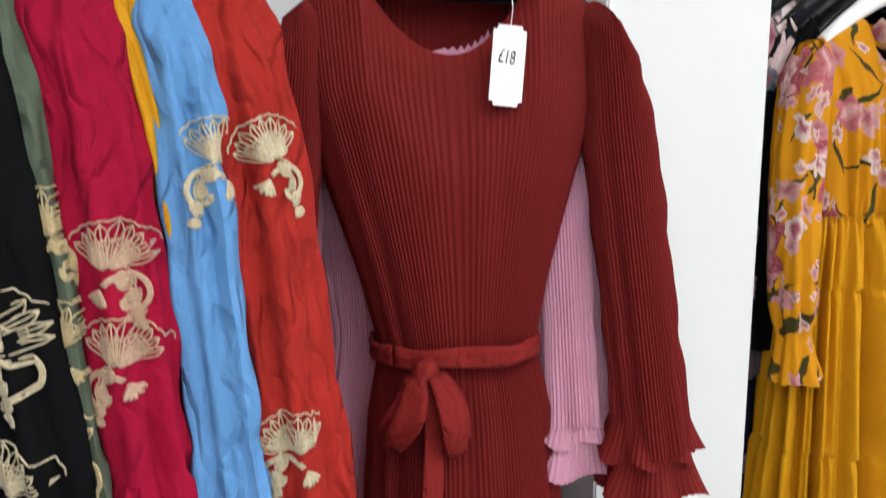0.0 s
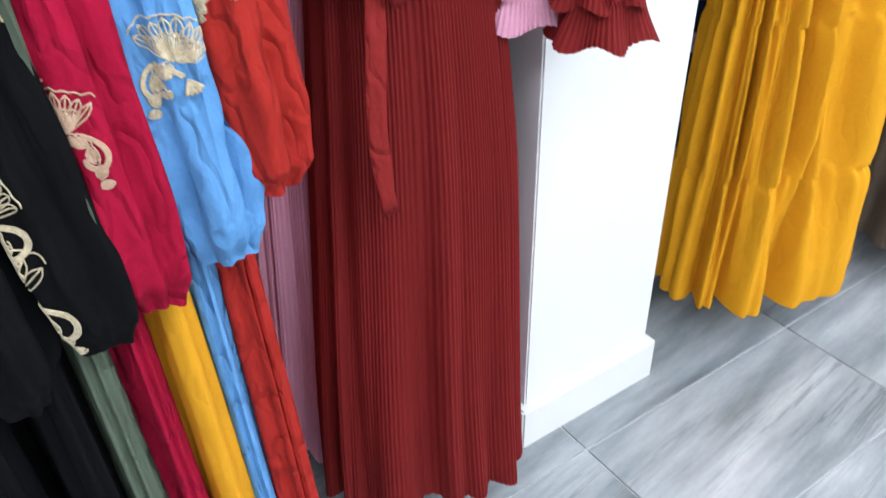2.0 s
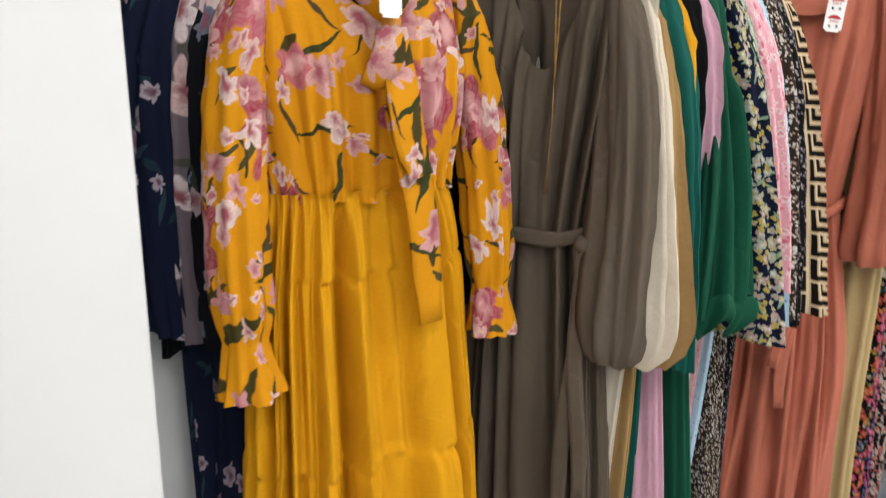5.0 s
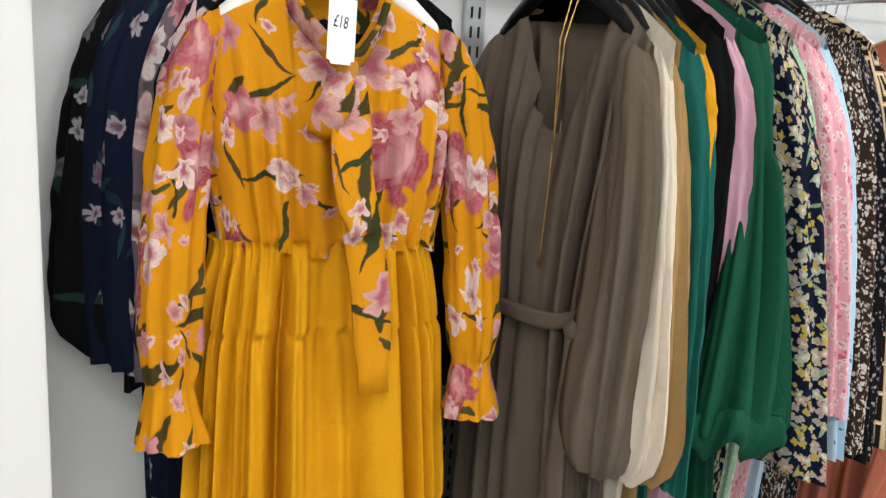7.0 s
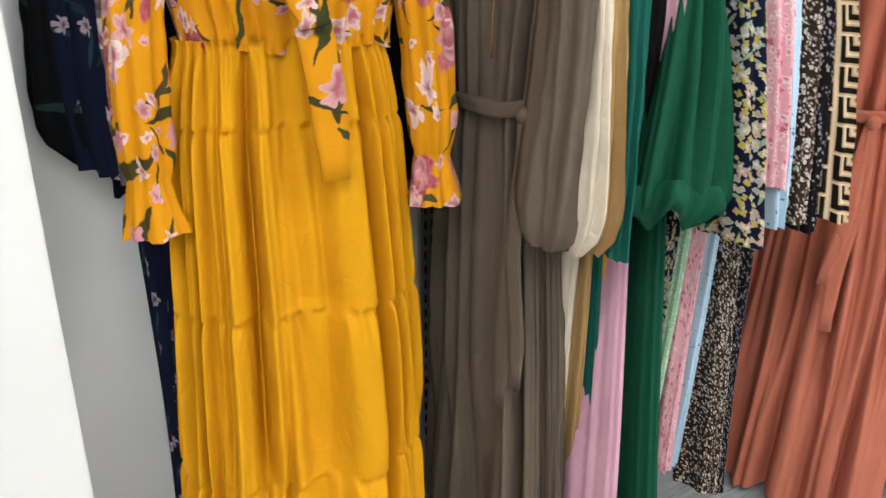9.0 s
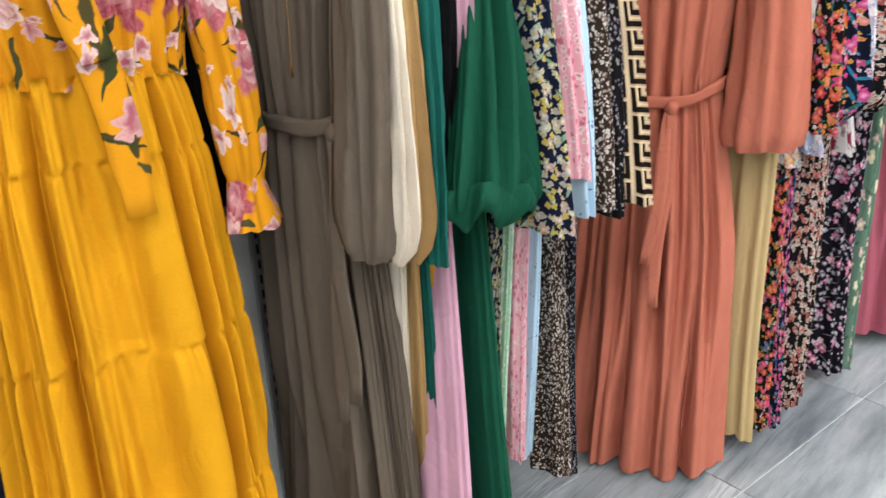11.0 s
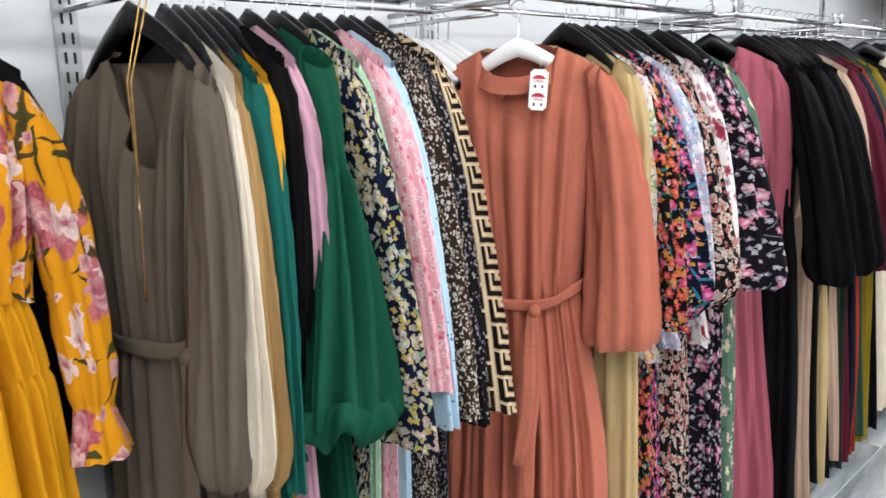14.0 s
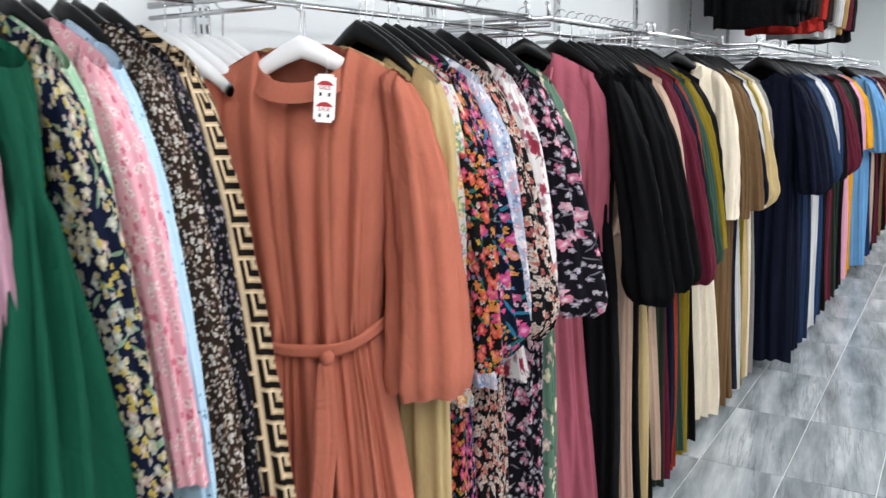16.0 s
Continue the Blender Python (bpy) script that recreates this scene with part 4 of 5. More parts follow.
pink_dress, g, rng = dress("dusty pink finely pleated dress with ruffled cuffs", 0.515, 0.905, -26, PINK, seed=43, hem=0.11, half=[(0.1, 0.215), (0.7, 0.165), (1.03, 0.12), (1.22, 0.147), (1.34, 0.175), (1.6, 0.185)], sway=(-0.02, 0.0), sw=0.185, sh_z=1.385,
                           deep=[(0.1, 0.05), (1.03, 0.035), (1.4, 0.04)], sleeve_over={**RUFFLED, "len": 0.46, "out": 0.018, "fwd": -0.06}, pleats=(150, 0.0016), cols=600, rows=40, folds=[(0.1, 0.012), (1.0, 0.004), (1.4, 0.0)])
for side in (-1, 1):
    flounce(g, side, rng, PINK, pink_dress, 0.93, 0.055, 0.045, 0.062, 6, pleats=60, amp=0.008)
    flounce(g, side, rng, PINK, pink_dress, 0.99, 0.07, 0.042, 0.06, 5, pleats=60, amp=0.009)
hang(BLACK_HANGER, 0.515, 0.905, -26)

red_dress, g, rng = dress("brick red finely pleated long dress with tie belt and ruffled cuffs", 0.512, 0.83, -24, RED, seed=45, hem=0.1, half=PLEATED, sw=0.2, sh_z=1.418, waist=1.03, neck_w=0.105, neck_drop=0.1,
                          deep=[(0.1, 0.09), (0.6, 0.075), (1.03, 0.06), (1.25, 0.07), (1.5, 0.06)], folds=[(0.1, 0.016), (0.6, 0.008), (1.0, 0.003), (1.2, 0.002), (1.4, 0.0)],
                          sleeve_over=RUFFLED, pleats=(165, 0.0016), cols=660, rows=60, belt=(RED_BELT, 1.035, 0.024, -0.004), waves=(5, 8, 13))
for side in (-1, 1):
    flounce(g, side, rng, RED, red_dress, 0.91, 0.055, 0.046, 0.062, 7, pleats=60, amp=0.008)
    flounce(g, side, rng, RED, red_dress, 0.98, 0.065, 0.042, 0.064, 6, pleats=60, amp=0.009)
fy = -0.088


def bow(thing, material, x, y, z, loop=0.075, tails=((0.0, 0.36), (0.035, 0.3)), width=0.034, slant=0.25, lean=-0.03, sides=((-1, 1.0), (1, 1.15))):
    """A knot with two hanging loops and two tails."""
    bm = bmesh.new()
    bmesh.ops.create_uvsphere(bm, u_segments=14, v_segments=10, radius=0.5, matrix=Matrix.LocRotScale((x, y, z), Euler((0, 0.4, 0)), (0.03, 0.024, 0.032)))
    part("knot", bm, material, thing, smooth=True)
    if loop:
        for s, k in sides:
            for layer in ((0, 1) if len(sides) > 1 else (0,)):
                pts = [(x + s * (0.012 + (0.36 + 0.1 * layer) * loop * k * t) + 0.004 * math.sin(5 * t), y - 0.004 - 0.02 * math.sin(math.pi * t) + 0.016 * layer, z - 0.006 - (1.25 - 0.12 * layer) * loop * k * t) for t in [i / 10 for i in range(11)]]
                wide = [min(width, 0.036) * (0.45 + 0.75 * math.sin(math.pi * (0.12 + 0.78 * i / 10)) ** 0.8) for i in range(11)]
                ribbon_part("loop", pts, wide, (1.0, 0.5 * s, 0.1), material, thing, 0.004)
    for dx, length in tails:
        pts = [(x + dx * t + 0.006 * math.sin(6 * t + dx * 90), y - 0.004 + lean * t + 0.004 * math.sin(9 * t), z - 0.008 - length * t) for t in [i / 12 for i in range(13)]]
        ribbon_part("belt_tail", pts, [width * (0.55 + 0.35 * min(1, 3 * i / 12)) * (1 if i < 11 else 0.8) for i in range(13)], (1.0, slant, 0), material, thing)


bow(red_dress, RED_BELT, -0.045, fy + 0.0, 1.03, 0.066, ((0.006, 0.34), ), 0.027)
swing_tag(red_dress, (0.055, -0.062, 1.405), (-6, 6, 4), (0.037, 0.086), price="£18")

# ---- second rail, left: dark florals and the mustard dress ----
for i, (text, cloth, gx, gy, skirt, kind) in enumerate([
    ("black long dress behind a mustard one", BLACK, 1.405, 0.925, None, "plain"),
    ("black dress printed with pink peonies", DARK_PEONY, 1.375, 0.945, WHITE, "plain"),
    ("blush pink flowered dress with long sleeves", BLUSH_PRINT, 1.345, 0.965, None, "plain"),
    ("navy flowered dress with long sleeves", NAVY_SPRIG, 1.325, 0.985, None, "plain"),
    ("navy dress printed with lilac sprigs", NAVY_SPRIG, 1.30, 1.005, None, "plain"),
    ("black dress printed with pale sprigs", BLACK_SPRIG, 1.28, 1.025, None, "balloon")]):
    gx += 0.045
    dress(text, gx, gy, -10, cloth, skirt, seed=60 + i, squeeze=0.3, flat=0.5, hem=(0.16, 0.16, 0.8, 0.16, 0.2, 0.85)[i], skirt_from=0.93 if skirt else None, sleeve_over=dict(out=0.02, fwd=-0.01, len=0.57 - 0.01 * i), sw=0.178 if i != 2 else 0.168,
          half=[(0.16, 0.15), (0.9, 0.145), (1.0, 0.145), (1.25, 0.16), (1.6, 0.18)], sleeve=kind, sway=(0.0, 0), group="dark flowered dresses behind the mustard one")
    hang(BLACK_HANGER, gx, gy, -10)

WIDE = [(0.15, 0.215), (0.41, 0.2), (0.7, 0.185), (0.98, 0.168), (1.1, 0.153), (1.22, 0.172), (1.36, 0.19), (1.6, 0.2)]
mustard, g, rng = dress("mustard dress with peony-print bodice, neck bow and tiered skirt", 1.424, 0.875, -8, PEONY, MUSTARD, seed=71, sw=0.2, sh_z=1.395, hem=0.125, waist=1.11, half=WIDE, skirt_from=1.112,
                        neck_w=0.07, neck_drop=0.085, deep=[(0.15, 0.16), (0.6, 0.115), (1.1, 0.06), (1.25, 0.07), (1.5, 0.06)], folds=[(0.12, 0.03), (0.6, 0.028), (1.0, 0.022), (1.07, 0.014), (1.09, 0.009), (1.12, 0.005), (1.2, 0.008), (1.3, 0.005), (1.42, 0.0)],
                        tiers=(1.112, 0.992, 0.70, 0.405), waves=(11, 17, 27), tubes=13, creases=(26, 0.018, 1.16), cols=460, rows=150, sway=(-0.025, -0.015),
                        sleeve_over=dict(len=0.55, out=0.04, fwd=-0.06, grid=(52, 44), prof=[(0, 0.015, 0.03), (0.06, 0.036, 0.045), (0.3, 0.038, 0.04), (0.75, 0.037, 0.038), (0.83, 0.033, 0.032), (0.855, 0.027, 0.025), (0.88, 0.03, 0.028), (1, 0.044, 0.04)],
                                         folds=[(0, 0.001), (0.3, 0.004), (0.8, 0.005), (0.86, 0.002), (1, 0.005)]))
hang(WHITE_HANGER, 1.424, 0.875, -8)
bow(mustard, PEONY, 0.0, -0.084, 1.35, 0.07, ((0.04, 0.42), (0.014, 0.2)), 0.06, 0.1, -0.045, ((-1, 0.9),))
tie = [(-0.065, -0.03, 1.435), (-0.045, -0.06, 1.40), (-0.015, -0.082, 1.365), (0.0, -0.086, 1.355), (0.02, -0.082, 1.368), (0.05, -0.06, 1.405), (0.068, -0.03, 1.437)]
ribbon_part("neck_tie", tie, 0.03, (0.0, -0.5, 0.6), PEONY, mustard, 0.004)
swing_tag(mustard, (-0.012, -0.1, 1.44), (-5, 3, 3), (0.036, 0.085), price="£18")

# ---- second rail, right: taupe front and the row behind it ----
taupe, g, rng = dress("taupe long dress with round neck, tie belt and full sleeves", 1.77, RAIL_Y, -80, TAUPE, seed=81, sw=0.165, sh_z=1.405, hem=0.1, waist=1.0, neck_w=0.1, neck_drop=0.19, sleeve="balloon",
                      half=[(0.1, 0.185), (0.6, 0.16), (0.9, 0.138), (1.0, 0.122), (1.1, 0.132), (1.25, 0.152), (1.6, 0.165)], deep=[(0.1, 0.055), (1.0, 0.038), (1.2, 0.034), (1.5, 0.026)], folds=[(0.1, 0.02), (0.95, 0.015), (1.0, 0.009), (1.1, 0.014), (1.28, 0.015), (1.36, 0.008), (1.45, 0.0)],
                      waves=(9, 14, 21), tubes=15, creases=(24, 0.02, 1.36), cols=360, rows=70, belt=(TAUPE, 1.015, 0.026, 0.02), sway=(0, 0), flat=0.6, sleeve_over=dict(len=0.6, out=0.045, fwd=-0.065, prof=[(0, 0.015, 0.03), (0.05, 0.035, 0.05), (0.3, 0.045, 0.05), (0.7, 0.052, 0.055), (0.92, 0.056, 0.058), (0.98, 0.046, 0.045), (1, 0.034, 0.034)], creases=(8, 0.016, 0.1), folds=[(0, 0.001), (0.3, 0.007), (0.85, 0.013), (0.98, 0.006), (1, 0.004)]))
hang(BLACK_HANGER, 1.77, RAIL_Y, -80)
bow(taupe, TAUPE, 0.12, -0.06, 1.0, 0, ((0.0, 0.5), (0.03, 0.45)), 0.03)
for dx in (-0.008, 0.008):
    links = [(0.058 + dx * (1 - t), -0.028 - 0.04 * min(1, t * 2.2), 1.53 - 0.27 * t) for t in [i / 20 for i in range(21)]]
    tube_part("necklace", links, [0.0016 if i % 2 else 0.0009 for i in range(21)], GOLD, taupe, 6, "fine gold chain")
tube_part("necklace", [(0.058, -0.07, 1.262), (0.06, -0.073, 1.2), (0.055, -0.072, 1.12), (0.053, -0.072, 1.08)], [0.0008, 0.0007, 0.001, 0.003], GOLD, taupe, 6, "gold chain pendant")

SECOND = [
    ("cream long-sleeved dress with gathered cuffs", 1.827, CREAM, "balloon", 0.58, -0.02, {}),
    ("tan long-sleeved dress on the rail", 1.849, TAN, "balloon", 0.575, 0.0, {}),
    ("teal green long-sleeved dress", 1.869, TEAL, "plain", 0.575, 0.01, {}),
    ("golden yellow long-sleeved dress", 1.890, SUN, "plain", 0.36, -0.04, {}),
    ("black long-sleeved dress on the rail", 1.911, BLACK, "plain", 0.5, -0.06, {}),
    ("mauve pink long-sleeved dress", 1.93, MAUVE, "plain", 0.3, -0.05, {}),
    ("dark green dress with ruffled bell sleeves", 1.982, GREEN, "bell", 0.5, -0.01, {}),
    ("navy dress with a small cream flower print", 2.034, NAVY_GARDEN, "straight", 0.58, 0.025, {}),
    ("mint green printed long dress", 2.056, MINT_PRINT, "plain", 0.5, -0.01, {}),
    ("pink and white flowered dress", 2.104, PINK_SPRAY, "plain", 0.5, 0.03, {}),
    ("pale blue dotted long dress", 2.135, ICE_DOTS, "plain", 0.57, 0.03, {}),
    ("brown and white speckled dress", 2.189, SPECKLE, "plain", 0.58, 0.015, {}),
    ("dark speckled long-sleeved printed dress", 2.212, SPECKLE_DARK, "plain", 0.6, 0.01, {}),
    ("black and sand key-pattern dress", 2.257, KEY, "straight", 0.575, 0.02, {}),
]
for i, (text, gx, cloth, kind, length, out, extra) in enumerate(SECOND):
    top = 1.412 if i < 4 else 1.436
    over = dict(len=length + top - 1.382, out=out + 0.10, fwd=(-0.05, -0.05, -0.05, -0.06, -0.05, -0.015, -0.06)[i] if i < 7 else -0.02)
    rz = -90 + ((i * 7) % 5 - 2) * 1.0 - (2, 5, 6, 4, 2, 0)[min(i, 5)]
    low = (0.12, 0.14, 0.13, 0.2, 0.15, 0.07, 0.08, 0.16, 0.2, 0.2, 0.2, 0.15, 0.14, 0.75)[i]
    thing, g, rng = dress(text, gx, RAIL_Y, rz, cloth, seed=90 + i, squeeze=0.26 if i < 4 else 0.36, flat=(0.2, 0.26, 0.42, 0.25)[i] if i < 4 else (0.95 if i == 6 else 0.3 if i == 5 else 0.45), sleeve=kind, sleeve_over=over, hem=low, half=[(low, (0.13, 0.16, 0.17, 0.12, 0.14, 0.25, 0.25)[i] if i < 7 else (0.13 if i < 11 else 0.19)), (0.85, 0.18), (1.0, 0.165), (1.25, 0.18), (1.6, 0.183)], sw=0.168 if i < 2 else 0.183, sh_z=top, sway=(0.05 + 0.03 * (i - 5), -0.08 + 0.03 * (i - 5)) if i in (5, 6) else (0.0, 0.02),
                          group="dresses on the second rail")
    if kind == "bell":
        for k, side in enumerate((-1, 1)):
            curled_hem(g, side, rng, cloth, thing)
    hang(BLACK_HANGER, gx, RAIL_Y, rz)

# ---- third rail: coral front, florals ----
coral, g, rng = dress("coral long dress with gathered round neck, tie belt and balloon sleeves", 2.605, 0.728, -64, CORAL, seed=121, sw=0.205, hem=0.014, waist=0.97, sleeve="full", sh_z=1.412, neck_w=0.092, neck_drop=0.088, neck_z=1.468,
                      half=[(0.014, 0.215), (0.6, 0.18), (0.95, 0.135), (1.2, 0.165), (1.6, 0.205)], deep=[(0.12, 0.1), (0.9, 0.06), (1.25, 0.07), (1.5, 0.06)], folds=[(0.12, 0.02), (0.8, 0.013), (0.97, 0.007), (1.2, 0.006), (1.4, 0.003)],
                      waves=(6, 10, 15), tubes=12, creases=(18, 0.018, 0.98), cols=360, rows=80, belt=(CORAL, 0.955, 0.024, 0.045), sleeve_over=dict(len=0.6, out=0.04, fwd=-0.02, prof=[(0, 0.015, 0.03), (0.05, 0.042, 0.055), (0.3, 0.056, 0.055), (0.85, 0.078, 0.066), (0.95, 0.082, 0.068), (1, 0.072, 0.058)], folds=[(0, 0.004), (0.3, 0.005), (0.9, 0.007), (1, 0.01)], creases=(8, 0.014, 0.0)), sway=(0, -0.05))
bow(coral, CORAL, 0.045, -0.098, 0.905, 0, ((0.0, 0.42), (-0.022, 0.32)), 0.032, 0.15, -0.075)
th = np.linspace(0, 2 * np.pi, 60, endpoint=False)
collar = np.stack([np.stack([(0.08 + 0.004 * k + 0.002 * (k == 0)) * np.cos(th), (0.054 + 0.006 * k) * np.sin(th) - 0.006, 1.48 - 0.074 * ((1 - np.sin(th)) / 2) ** 1.3 - 0.009 * k], axis=-1) for k in range(5)])
sheet("collar", collar, CORAL, coral)
bm = bmesh.new()
bmesh.ops.create_uvsphere(bm, u_segments=12, v_segments=8, radius=0.007, matrix=Matrix.Translation((0.0, 0.038, 1.455)))
part("button", bm, SLOT_SHADE_AND_TRIM, coral, smooth=True)
swing_tag(coral, (0.062, -0.082, 1.42), (-4, 5, 10), (0.038, 0.084), sale=True)
THIRD = [
    ("tan dress with buttoned cuffs behind a coral one", 2.92, KHAKI, "plain", 0.575, -0.075),
    ("white dress with bright flower print", 2.948, WHITE_RAINBOW, "plain", 0.52, -0.06),
    ("black dress with bright red and orange flowers", 2.978, FIESTA, "plain", 0.58, 0.015),
    ("navy dress with pink and orange flowers", 3.056, CARNIVAL, "balloon", 0.56, 0.02),
    ("misty blue flowered long dress", 3.105, BLUE_MIST, "plain", 0.5, 0.015),
    ("black dress strewn with cream flowers", 3.178, DAISY, "balloon", 0.55, 0.025),
    ("black and cream flowered dress", 3.231, DAISY, "balloon", 0.56, 0.025),
    ("white dress with dusty red roses", 3.357, ROSE_WHITE, "plain", 0.52, 0.015),
    ("black dress with pink blossom print", 3.524, NIGHT_BLOOM, "full", 0.56, 0.02),
    ("sage green flowered long dress", 3.614, SAGE_PRINT, "plain", 0.5, 0.0),
]


def row_of(items, seed, group, squeeze=0.5, lows=(0.04, 0.07, 0.05), y=RAIL_Y, reach=0.08):
    for i, (text, gx, cloth, kind, length, out) in enumerate(items):
        over = dict(len=length, out=out + reach, fwd=-0.02)
        rz = -88 + ((i * 5) % 7 - 3) * 1.5
        low = lows[i % len(lows)]
        dress(text, gx, y, rz, cloth, seed=seed + i, squeeze=squeeze, flat=0.6, sleeve=kind, sleeve_over=over, hem=low, half=[(low, 0.21), (0.85, 0.185), (1.0, 0.17), (1.25, 0.18), (1.6, 0.185)], sw=0.185, sh_z=1.415, sway=(0, 0.01), group=group)
        hang(BLACK_HANGER, gx, y, rz)


THIRD = [(s, 2.70 + (x - 2.834) * 0.71, *r) for s, x, *r in THIRD]
row_of(THIRD, 130, "flowered dresses on the third rail", lows=(0.04, 0.75, 0.05, 0.04, 0.75, 0.05, 0.07, 0.72, 0.05, 0.04), y=THIRD_Y)
for x0, n in ((2.50, 5), (3.60, 11)):
    for k in range(n):
        copy_thing(WHITE_HANGER, pose(x0 + 0.036 * k, 0.97 if x0 < 3 else 0.92, -0.012, 0, 0, -88 + 2 * (k % 3)))

dress("sand beige long dress hanging behind the coral one", 2.668, 0.775, -66, KHAKI, seed=142, squeeze=0.45, flat=0.5, sw=0.2, sh_z=1.42, hem=0.1, half=[(0.1, 0.2), (0.6, 0.18), (0.95, 0.15), (1.2, 0.17), (1.6, 0.215)], sleeve_over=dict(len=0.5, out=0.02, fwd=0.03), sway=(0, 0))
copy_thing(WHITE_HANGER, pose(2.668, 0.775, -0.03, 0, 0, -66))

# ---- fourth rail ----
rose, g, rng = dress("dusty rose long dress with tied neck and tiered hem", 3.50, 0.72, -62, ROSE, seed=151, sw=0.195, hem=0.05, waist=0.98, sleeve="plain", flat=0.5, tiers=(0.46,), cols=150, rows=90, waves=(9, 13, 19), tubes=11, creases=(18, 0.018, 1.0), neck_drop=0.09,
                     half=[(0.05, 0.235), (0.46, 0.2), (0.98, 0.15), (1.25, 0.175), (1.6, 0.195)], belt=(ROSE, 0.98, 0.026, 0.01), sleeve_over=dict(len=0.5, out=0.02, fwd=0.02))
hang(BLACK_HANGER, 3.50, 0.72, -62)
for s in (-1, 1):
    ribbon_part("neck_tie", [(s * 0.06, -0.05, 1.44), (s * 0.05, -0.075, 1.38), (s * 0.012, -0.09, 1.33), (-s * 0.02, -0.092, 1.30)], [0.05, 0.055, 0.04, 0.03], (0.5 * s, -0.6, 0.5), ROSE, rose, 0.004)
FOURTH = [
    ("black dress with full fringed sleeves", 3.921, BLACK, "wide", 0.62, 0.03),
    ("black long dress with full sleeves", 4.092, BLACK, "wide", 0.62, 0.03),
    ("black long dress with balloon sleeves", 4.214, BLACK, "wide", 0.62, 0.02),
    ("blush beige long dress", 4.311, BLUSH, "plain", 0.58, 0.0),
    ("maroon dress with balloon sleeves", 4.421, MAROON, "wide", 0.66, 0.02),
    ("navy blue long dress", 4.494, NAVY, "plain", 0.52, 0.0),
    ("rust orange long dress", 4.543, ORANGE, "plain", 0.58, 0.0),
    ("dark green long dress", 4.616, plain("2c4438"), "wide", 0.62, 0.01),
    ("olive yellow long dress", 4.702, OLIVE2, "plain", 0.58, 0.02),
    ("black long dress at the rail's end", 4.799, BLACK, "plain", 0.52, 0.0),
]
FOURTH = [(s, 3.63 + (x - 3.921) * 0.86, *r) for s, x, *r in FOURTH]
row_of(FOURTH, 160, "plain dresses on the fourth rail", 0.6, (0.05, 0.08, 0.06, 0.1), FOURTH_Y, 0.1)
for gx, cloth in ((3.71, BLUSH), (3.845, KHAKI), (4.01, FOREST)):
    dress("plain long skirted dress between black ones", gx, FOURTH_Y, -88, cloth, seed=int(gx * 100), squeeze=0.5, sleeve="plain", sleeve_over=dict(len=0.4, out=-0.02), hem=0.06, half=[(0.06, 0.22), (0.8, 0.19), (1.6, 0.17)], sw=0.17, sh_z=1.37, sway=(0, 0), group="plain dresses on the fourth rail")
    hang(BLACK_HANGER, gx, FOURTH_Y, -88)

# ---- fifth rail and on ----
shirt, g, rng = dress("cream belted shirt dress with collar and buttons", 4.66, 0.655, -58, BEIGE, seed=181, sw=0.195, hem=0.06, waist=0.98, sleeve="straight", neck_drop=0.11, half=[(0.14, 0.22), (0.98, 0.15), (1.25, 0.175), (1.6, 0.195)], belt=(BEIGE, 0.98, 0.03, 0.0), sleeve_over=dict(len=0.56, out=0.02), sway=(0, 0))
hang(BLACK_HANGER, 4.66, 0.655, -58)
for s in (-1, 1):
    ribbon_part("collar", [(s * 0.085, -0.01, 1.465), (s * 0.075, -0.055, 1.43), (s * 0.05, -0.085, 1.37)], [0.035, 0.055, 0.03], (0.8 * s, -0.4, 0.2), BEIGE, shirt, 0.003)
for k in range(6):
    bm = bmesh.new()
    bmesh.ops.create_uvsphere(bm, u_segments=8, v_segments=6, radius=0.0065, matrix=Matrix.Translation((0.0, -0.072, 1.33 - 0.06 * k)))
    part("button", bm, WHITE_PLASTIC, shirt, smooth=True)
FIFTH = [
    ("brown long dress hanging in the row", 5.020, BROWN, "plain", 0.55, 0.01), ("brown belted long dress", 5.182, BROWN, "straight", 0.53, 0.01), ("navy long dress hanging in the row", 5.277, NAVY, "balloon", 0.54, 0.02), ("pale grey long dress", 5.371, WHITE, "plain", 0.53, 0.03),
    ("olive yellow long dress", 5.452, OLIVE2, "plain", 0.45, 0.0), ("tan beige long dress", 5.560, KHAKI, "balloon", 0.55, 0.02), ("beige long dress hanging in the row", 5.668, BEIGE, "plain", 0.50, 0.0), ("grey long dress hanging in the row", 5.830, GREY, "plain", 0.50, 0.0),
]
SIXTH = [
    ("navy long dress with full sleeves", 5.72, NAVY, "wide", 0.52, 0.02), ("dark blue long dress", 5.85, plain("1f2f4a"), "balloon", 0.52, 0.02), ("white trimmed long dress", 5.94, WHITE, "plain", 0.45, 0.0), ("royal blue long hanging dress", 6.02, ROYAL, "plain", 0.5, 0.0),
    ("black long dress hanging in the row", 6.1, BLACK, "plain", 0.55, 0.0), ("maroon long dress hanging in the row", 6.2, MAROON, "balloon", 0.54, 0.02), ("forest green long dress", 6.3, FOREST, "plain", 0.5, 0.0), ("black long dress hanging in the row", 6.4, BLACK, "plain", 0.5, 0.0), ("pink long dress hanging in the row", 6.48, PINK, "plain", 0.45, 0.0), ("golden long dress hanging in the row", 6.57, SUN, "plain", 0.45, 0.02),
]
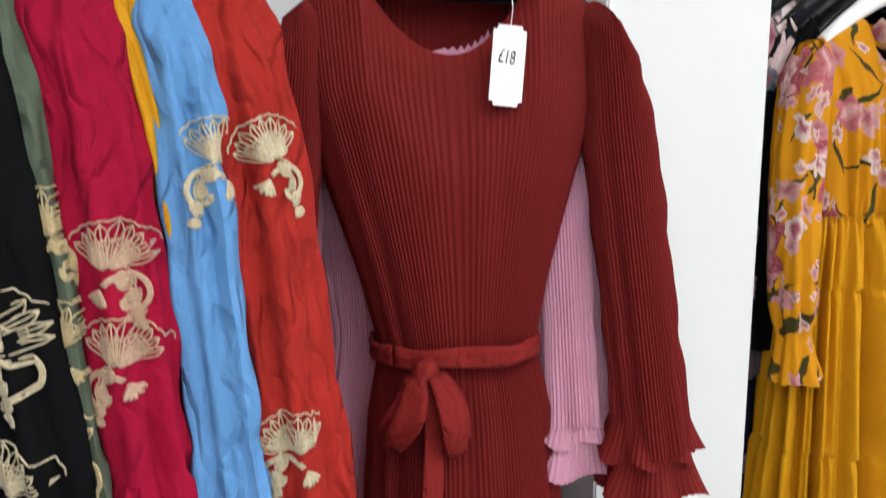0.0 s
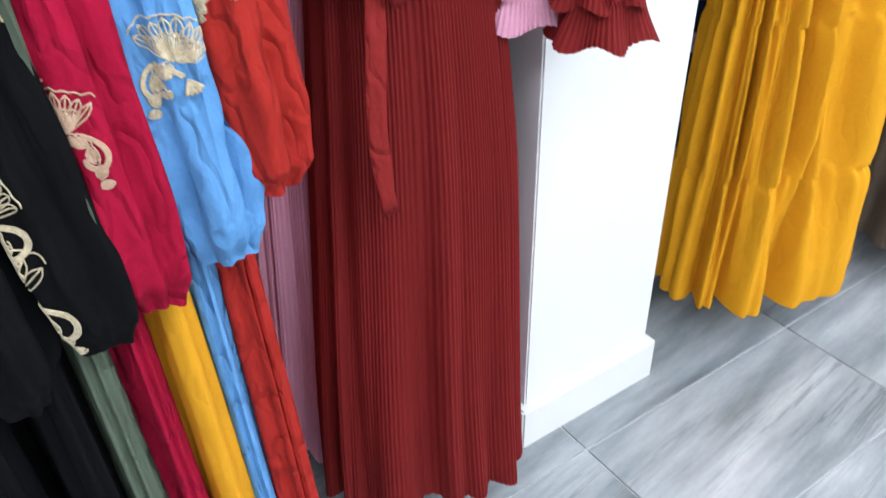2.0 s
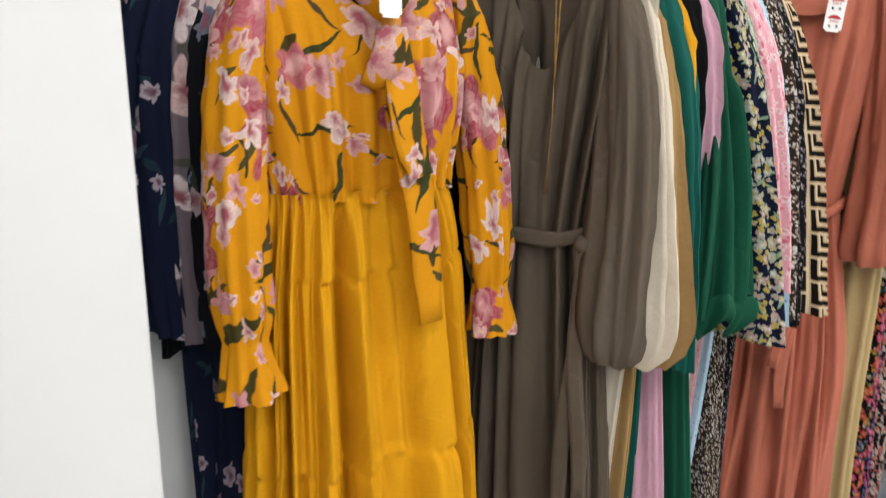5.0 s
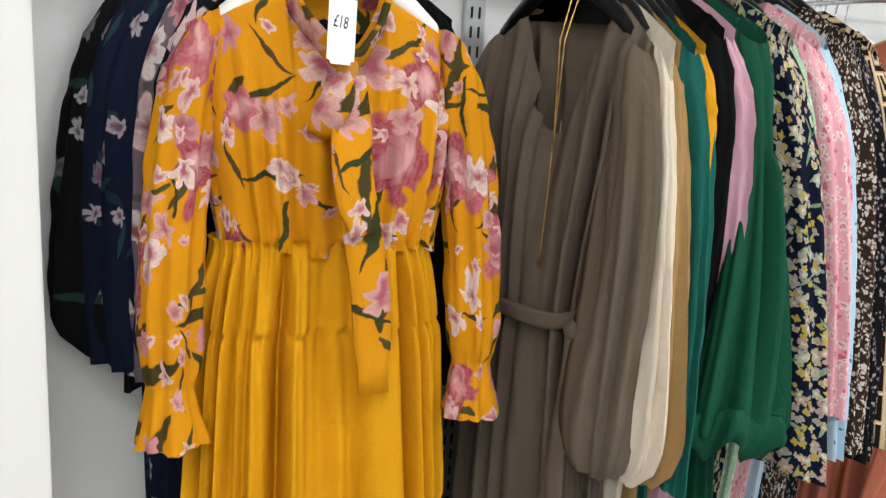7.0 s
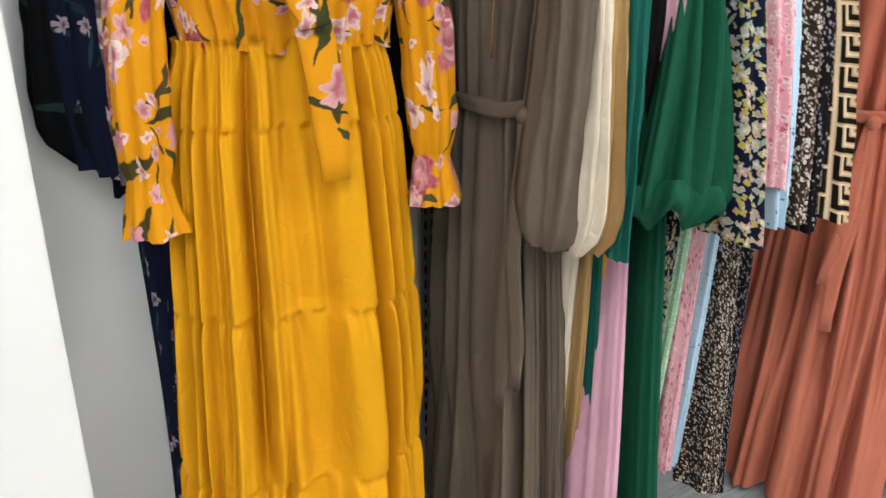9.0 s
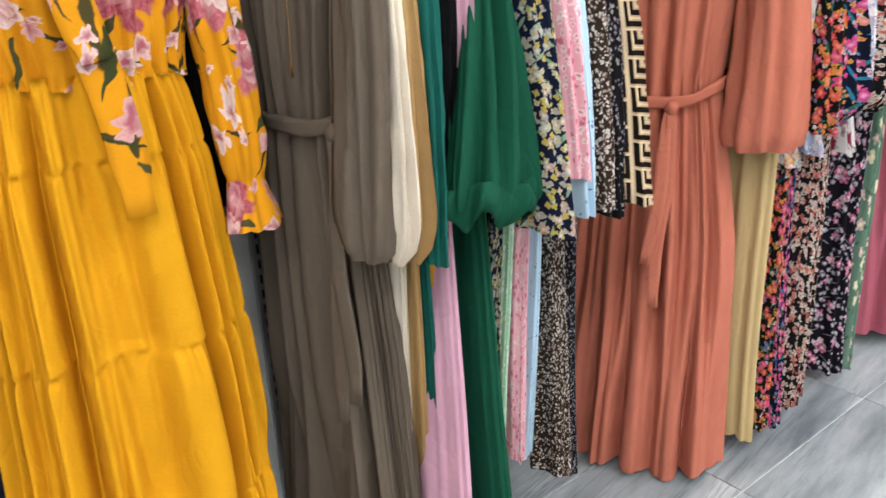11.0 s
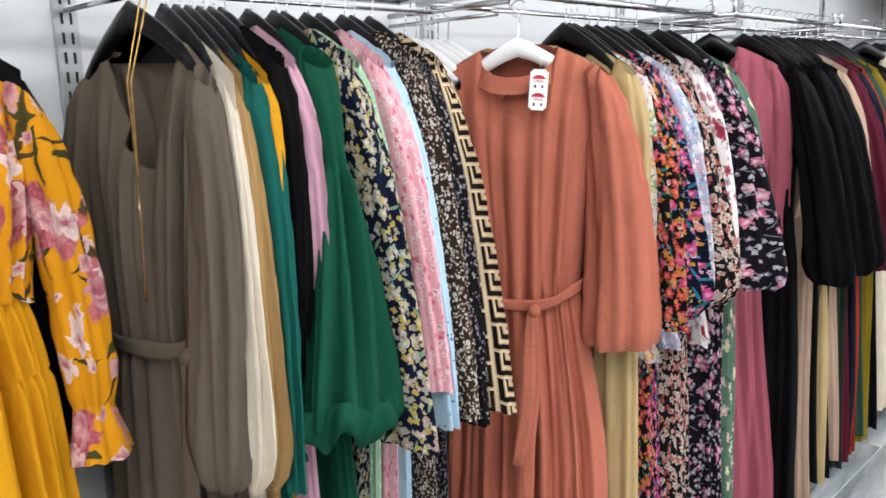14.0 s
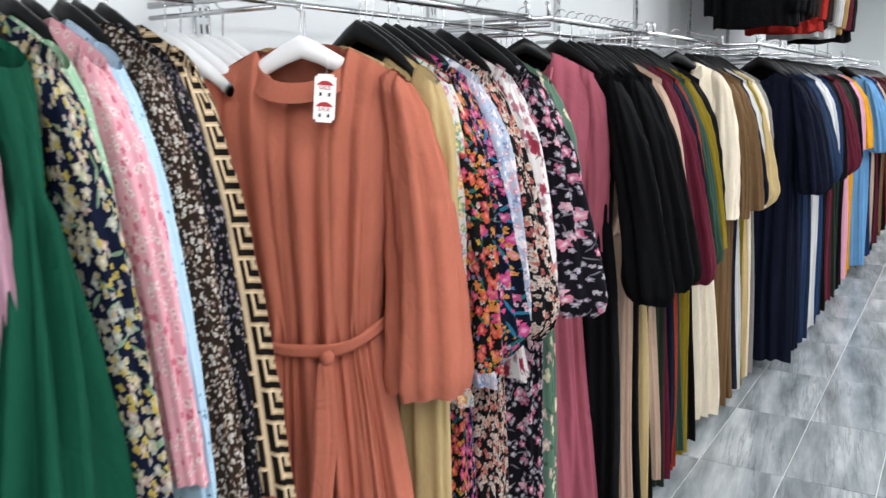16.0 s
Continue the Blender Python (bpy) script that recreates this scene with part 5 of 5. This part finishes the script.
SEVENTH = [
    ("light blue long dress with wide sleeves", 6.95, SKY, "wide", 0.5, 0.02), ("royal blue long hanging dress", 7.1, ROYAL, "plain", 0.5, 0.0), ("blush long dress hanging in the row", 7.2, BLUSH, "plain", 0.5, 0.02), ("black long dress hanging in the row", 7.3, BLACK, "balloon", 0.5, 0.02), ("maroon long dress hanging in the row", 7.45, MAROON, "plain", 0.5, 0.0),
    ("black long dress hanging in the row", 7.6, BLACK, "plain", 0.5, 0.0), ("brown long dress hanging in the row", 7.75, BROWN, "plain", 0.5, 0.0), ("black long dress hanging in the row", 7.9, BLACK, "balloon", 0.5, 0.0), ("brick red long dress", 8.05, RUST, "plain", 0.5, 0.0), ("navy long dress hanging in the row", 8.2, NAVY, "plain", 0.5, 0.0), ("tan long dress hanging in the row", 8.35, TAN, "plain", 0.5, 0.0),
]
FIFTH = [(s, 4.86 + (x - 5.02) * 0.62, *r) for s, x, *r in FIFTH]
row_of(FIFTH, 190, "plain dresses on the fifth rail", 0.5, (0.06, 0.05, 0.08), FIFTH_Y, 0.06)
SIXTH = [(s, 5.54 + (x - 5.72) * 2.5 + d, *r) for s, x, *r in SIXTH for d in (0.0, 0.13)]
SEVENTH = [(s, 8.05 + (x - 6.95) * 1.7 + d, *r) for s, x, *r in SEVENTH for d in (0.0, 0.15)]
row_of(SIXTH, 210, "dark dresses on the sixth rail", 0.6, (0.08, 0.1, 0.08), 0.52)
row_of(SEVENTH, 230, "dresses on the far rail", 0.65, (0.1, 0.08, 0.12), 0.46)

# ---- upper rail at the far end ----
hang_rail(5.75, 8.1, 0.62, 2.44, 0.9, arms=(6.0, 7.0, 8.0))
for i, (text, cloth) in enumerate([("black top", BLACK), ("black top", BLACK), ("dark brown top", plain("2a201b")), ("brick red top", RUST), ("dark brown top", plain("2a201b")), ("grey top", GREY), ("pale grey top", WHITE), ("tan top", TAN), ("maroon top", MAROON), ("black top", BLACK)]):
    gx = 5.84 + 0.22 * i
    dress(text + " on the upper rail", gx, 0.62, -86, cloth, seed=260 + i, squeeze=0.9, sh_z=2.28, hem=1.68 + 0.03 * (i % 3), waist=1.95, half=[(1.7, 0.2), (2.1, 0.19), (2.6, 0.195)], deep=[(1.7, 0.06), (2.4, 0.05)], folds=[(1.7, 0.014), (2.4, 0.002)],
          sleeve_over=dict(len=0.54, out=0.02), category="top", group="tops on the upper rail", cols=64, rows=24)
    hang(BLACK_HANGER, gx, 0.62, -86, 0.875)

# ---- floor tiles ----
TX, TY, JX, JY = 0.6, 0.3, 0.82, 0.735


def tile_mesh():
    bm = bmesh.new()
    g = 0.0019
    box_bm(bm, g, TX - g, g, TY - g, -0.006, 0.0)
    top = [e for e in bm.edges if all(v.co.z > -0.001 for v in e.verts)]
    bmesh.ops.bevel(bm, geom=top, offset=0.0012, segments=1, affect="EDGES")
    me = bpy.data.meshes.new("tile")
    bm.to_mesh(me)
    bm.free()
    me.materials.append(TILE)
    return me


one = tile_mesh()
rest_v, rest_f = [], []
src = [tuple(v.co) for v in one.vertices]
polys = [tuple(p.vertices) for p in one.polygons]
for i in range(-6, 22):
    for j in range(-14, 2):
        tx, ty = JX + TX * i, JY + TY * (j - 0)
        if tx < X0 or tx + TX > X1 or ty < Y0 or ty >= WALL_Y:
            continue
        if -1.2 < tx < 9.3 and ty > -1.5:
            ob = new("tile", one)
            ob.parent = floor
            ob.matrix_basis = pose(tx, ty, 0)
        else:
            n0 = len(rest_v)
            rest_v += [(a + tx, b + ty, c) for a, b, c in src]
            rest_f += [tuple(k + n0 for k in p) for p in polys]
far_tiles = mesh_object("floor_tiles", rest_v, rest_f, TILE, floor, smooth=False)
far_tiles["kind"] = "stuff"
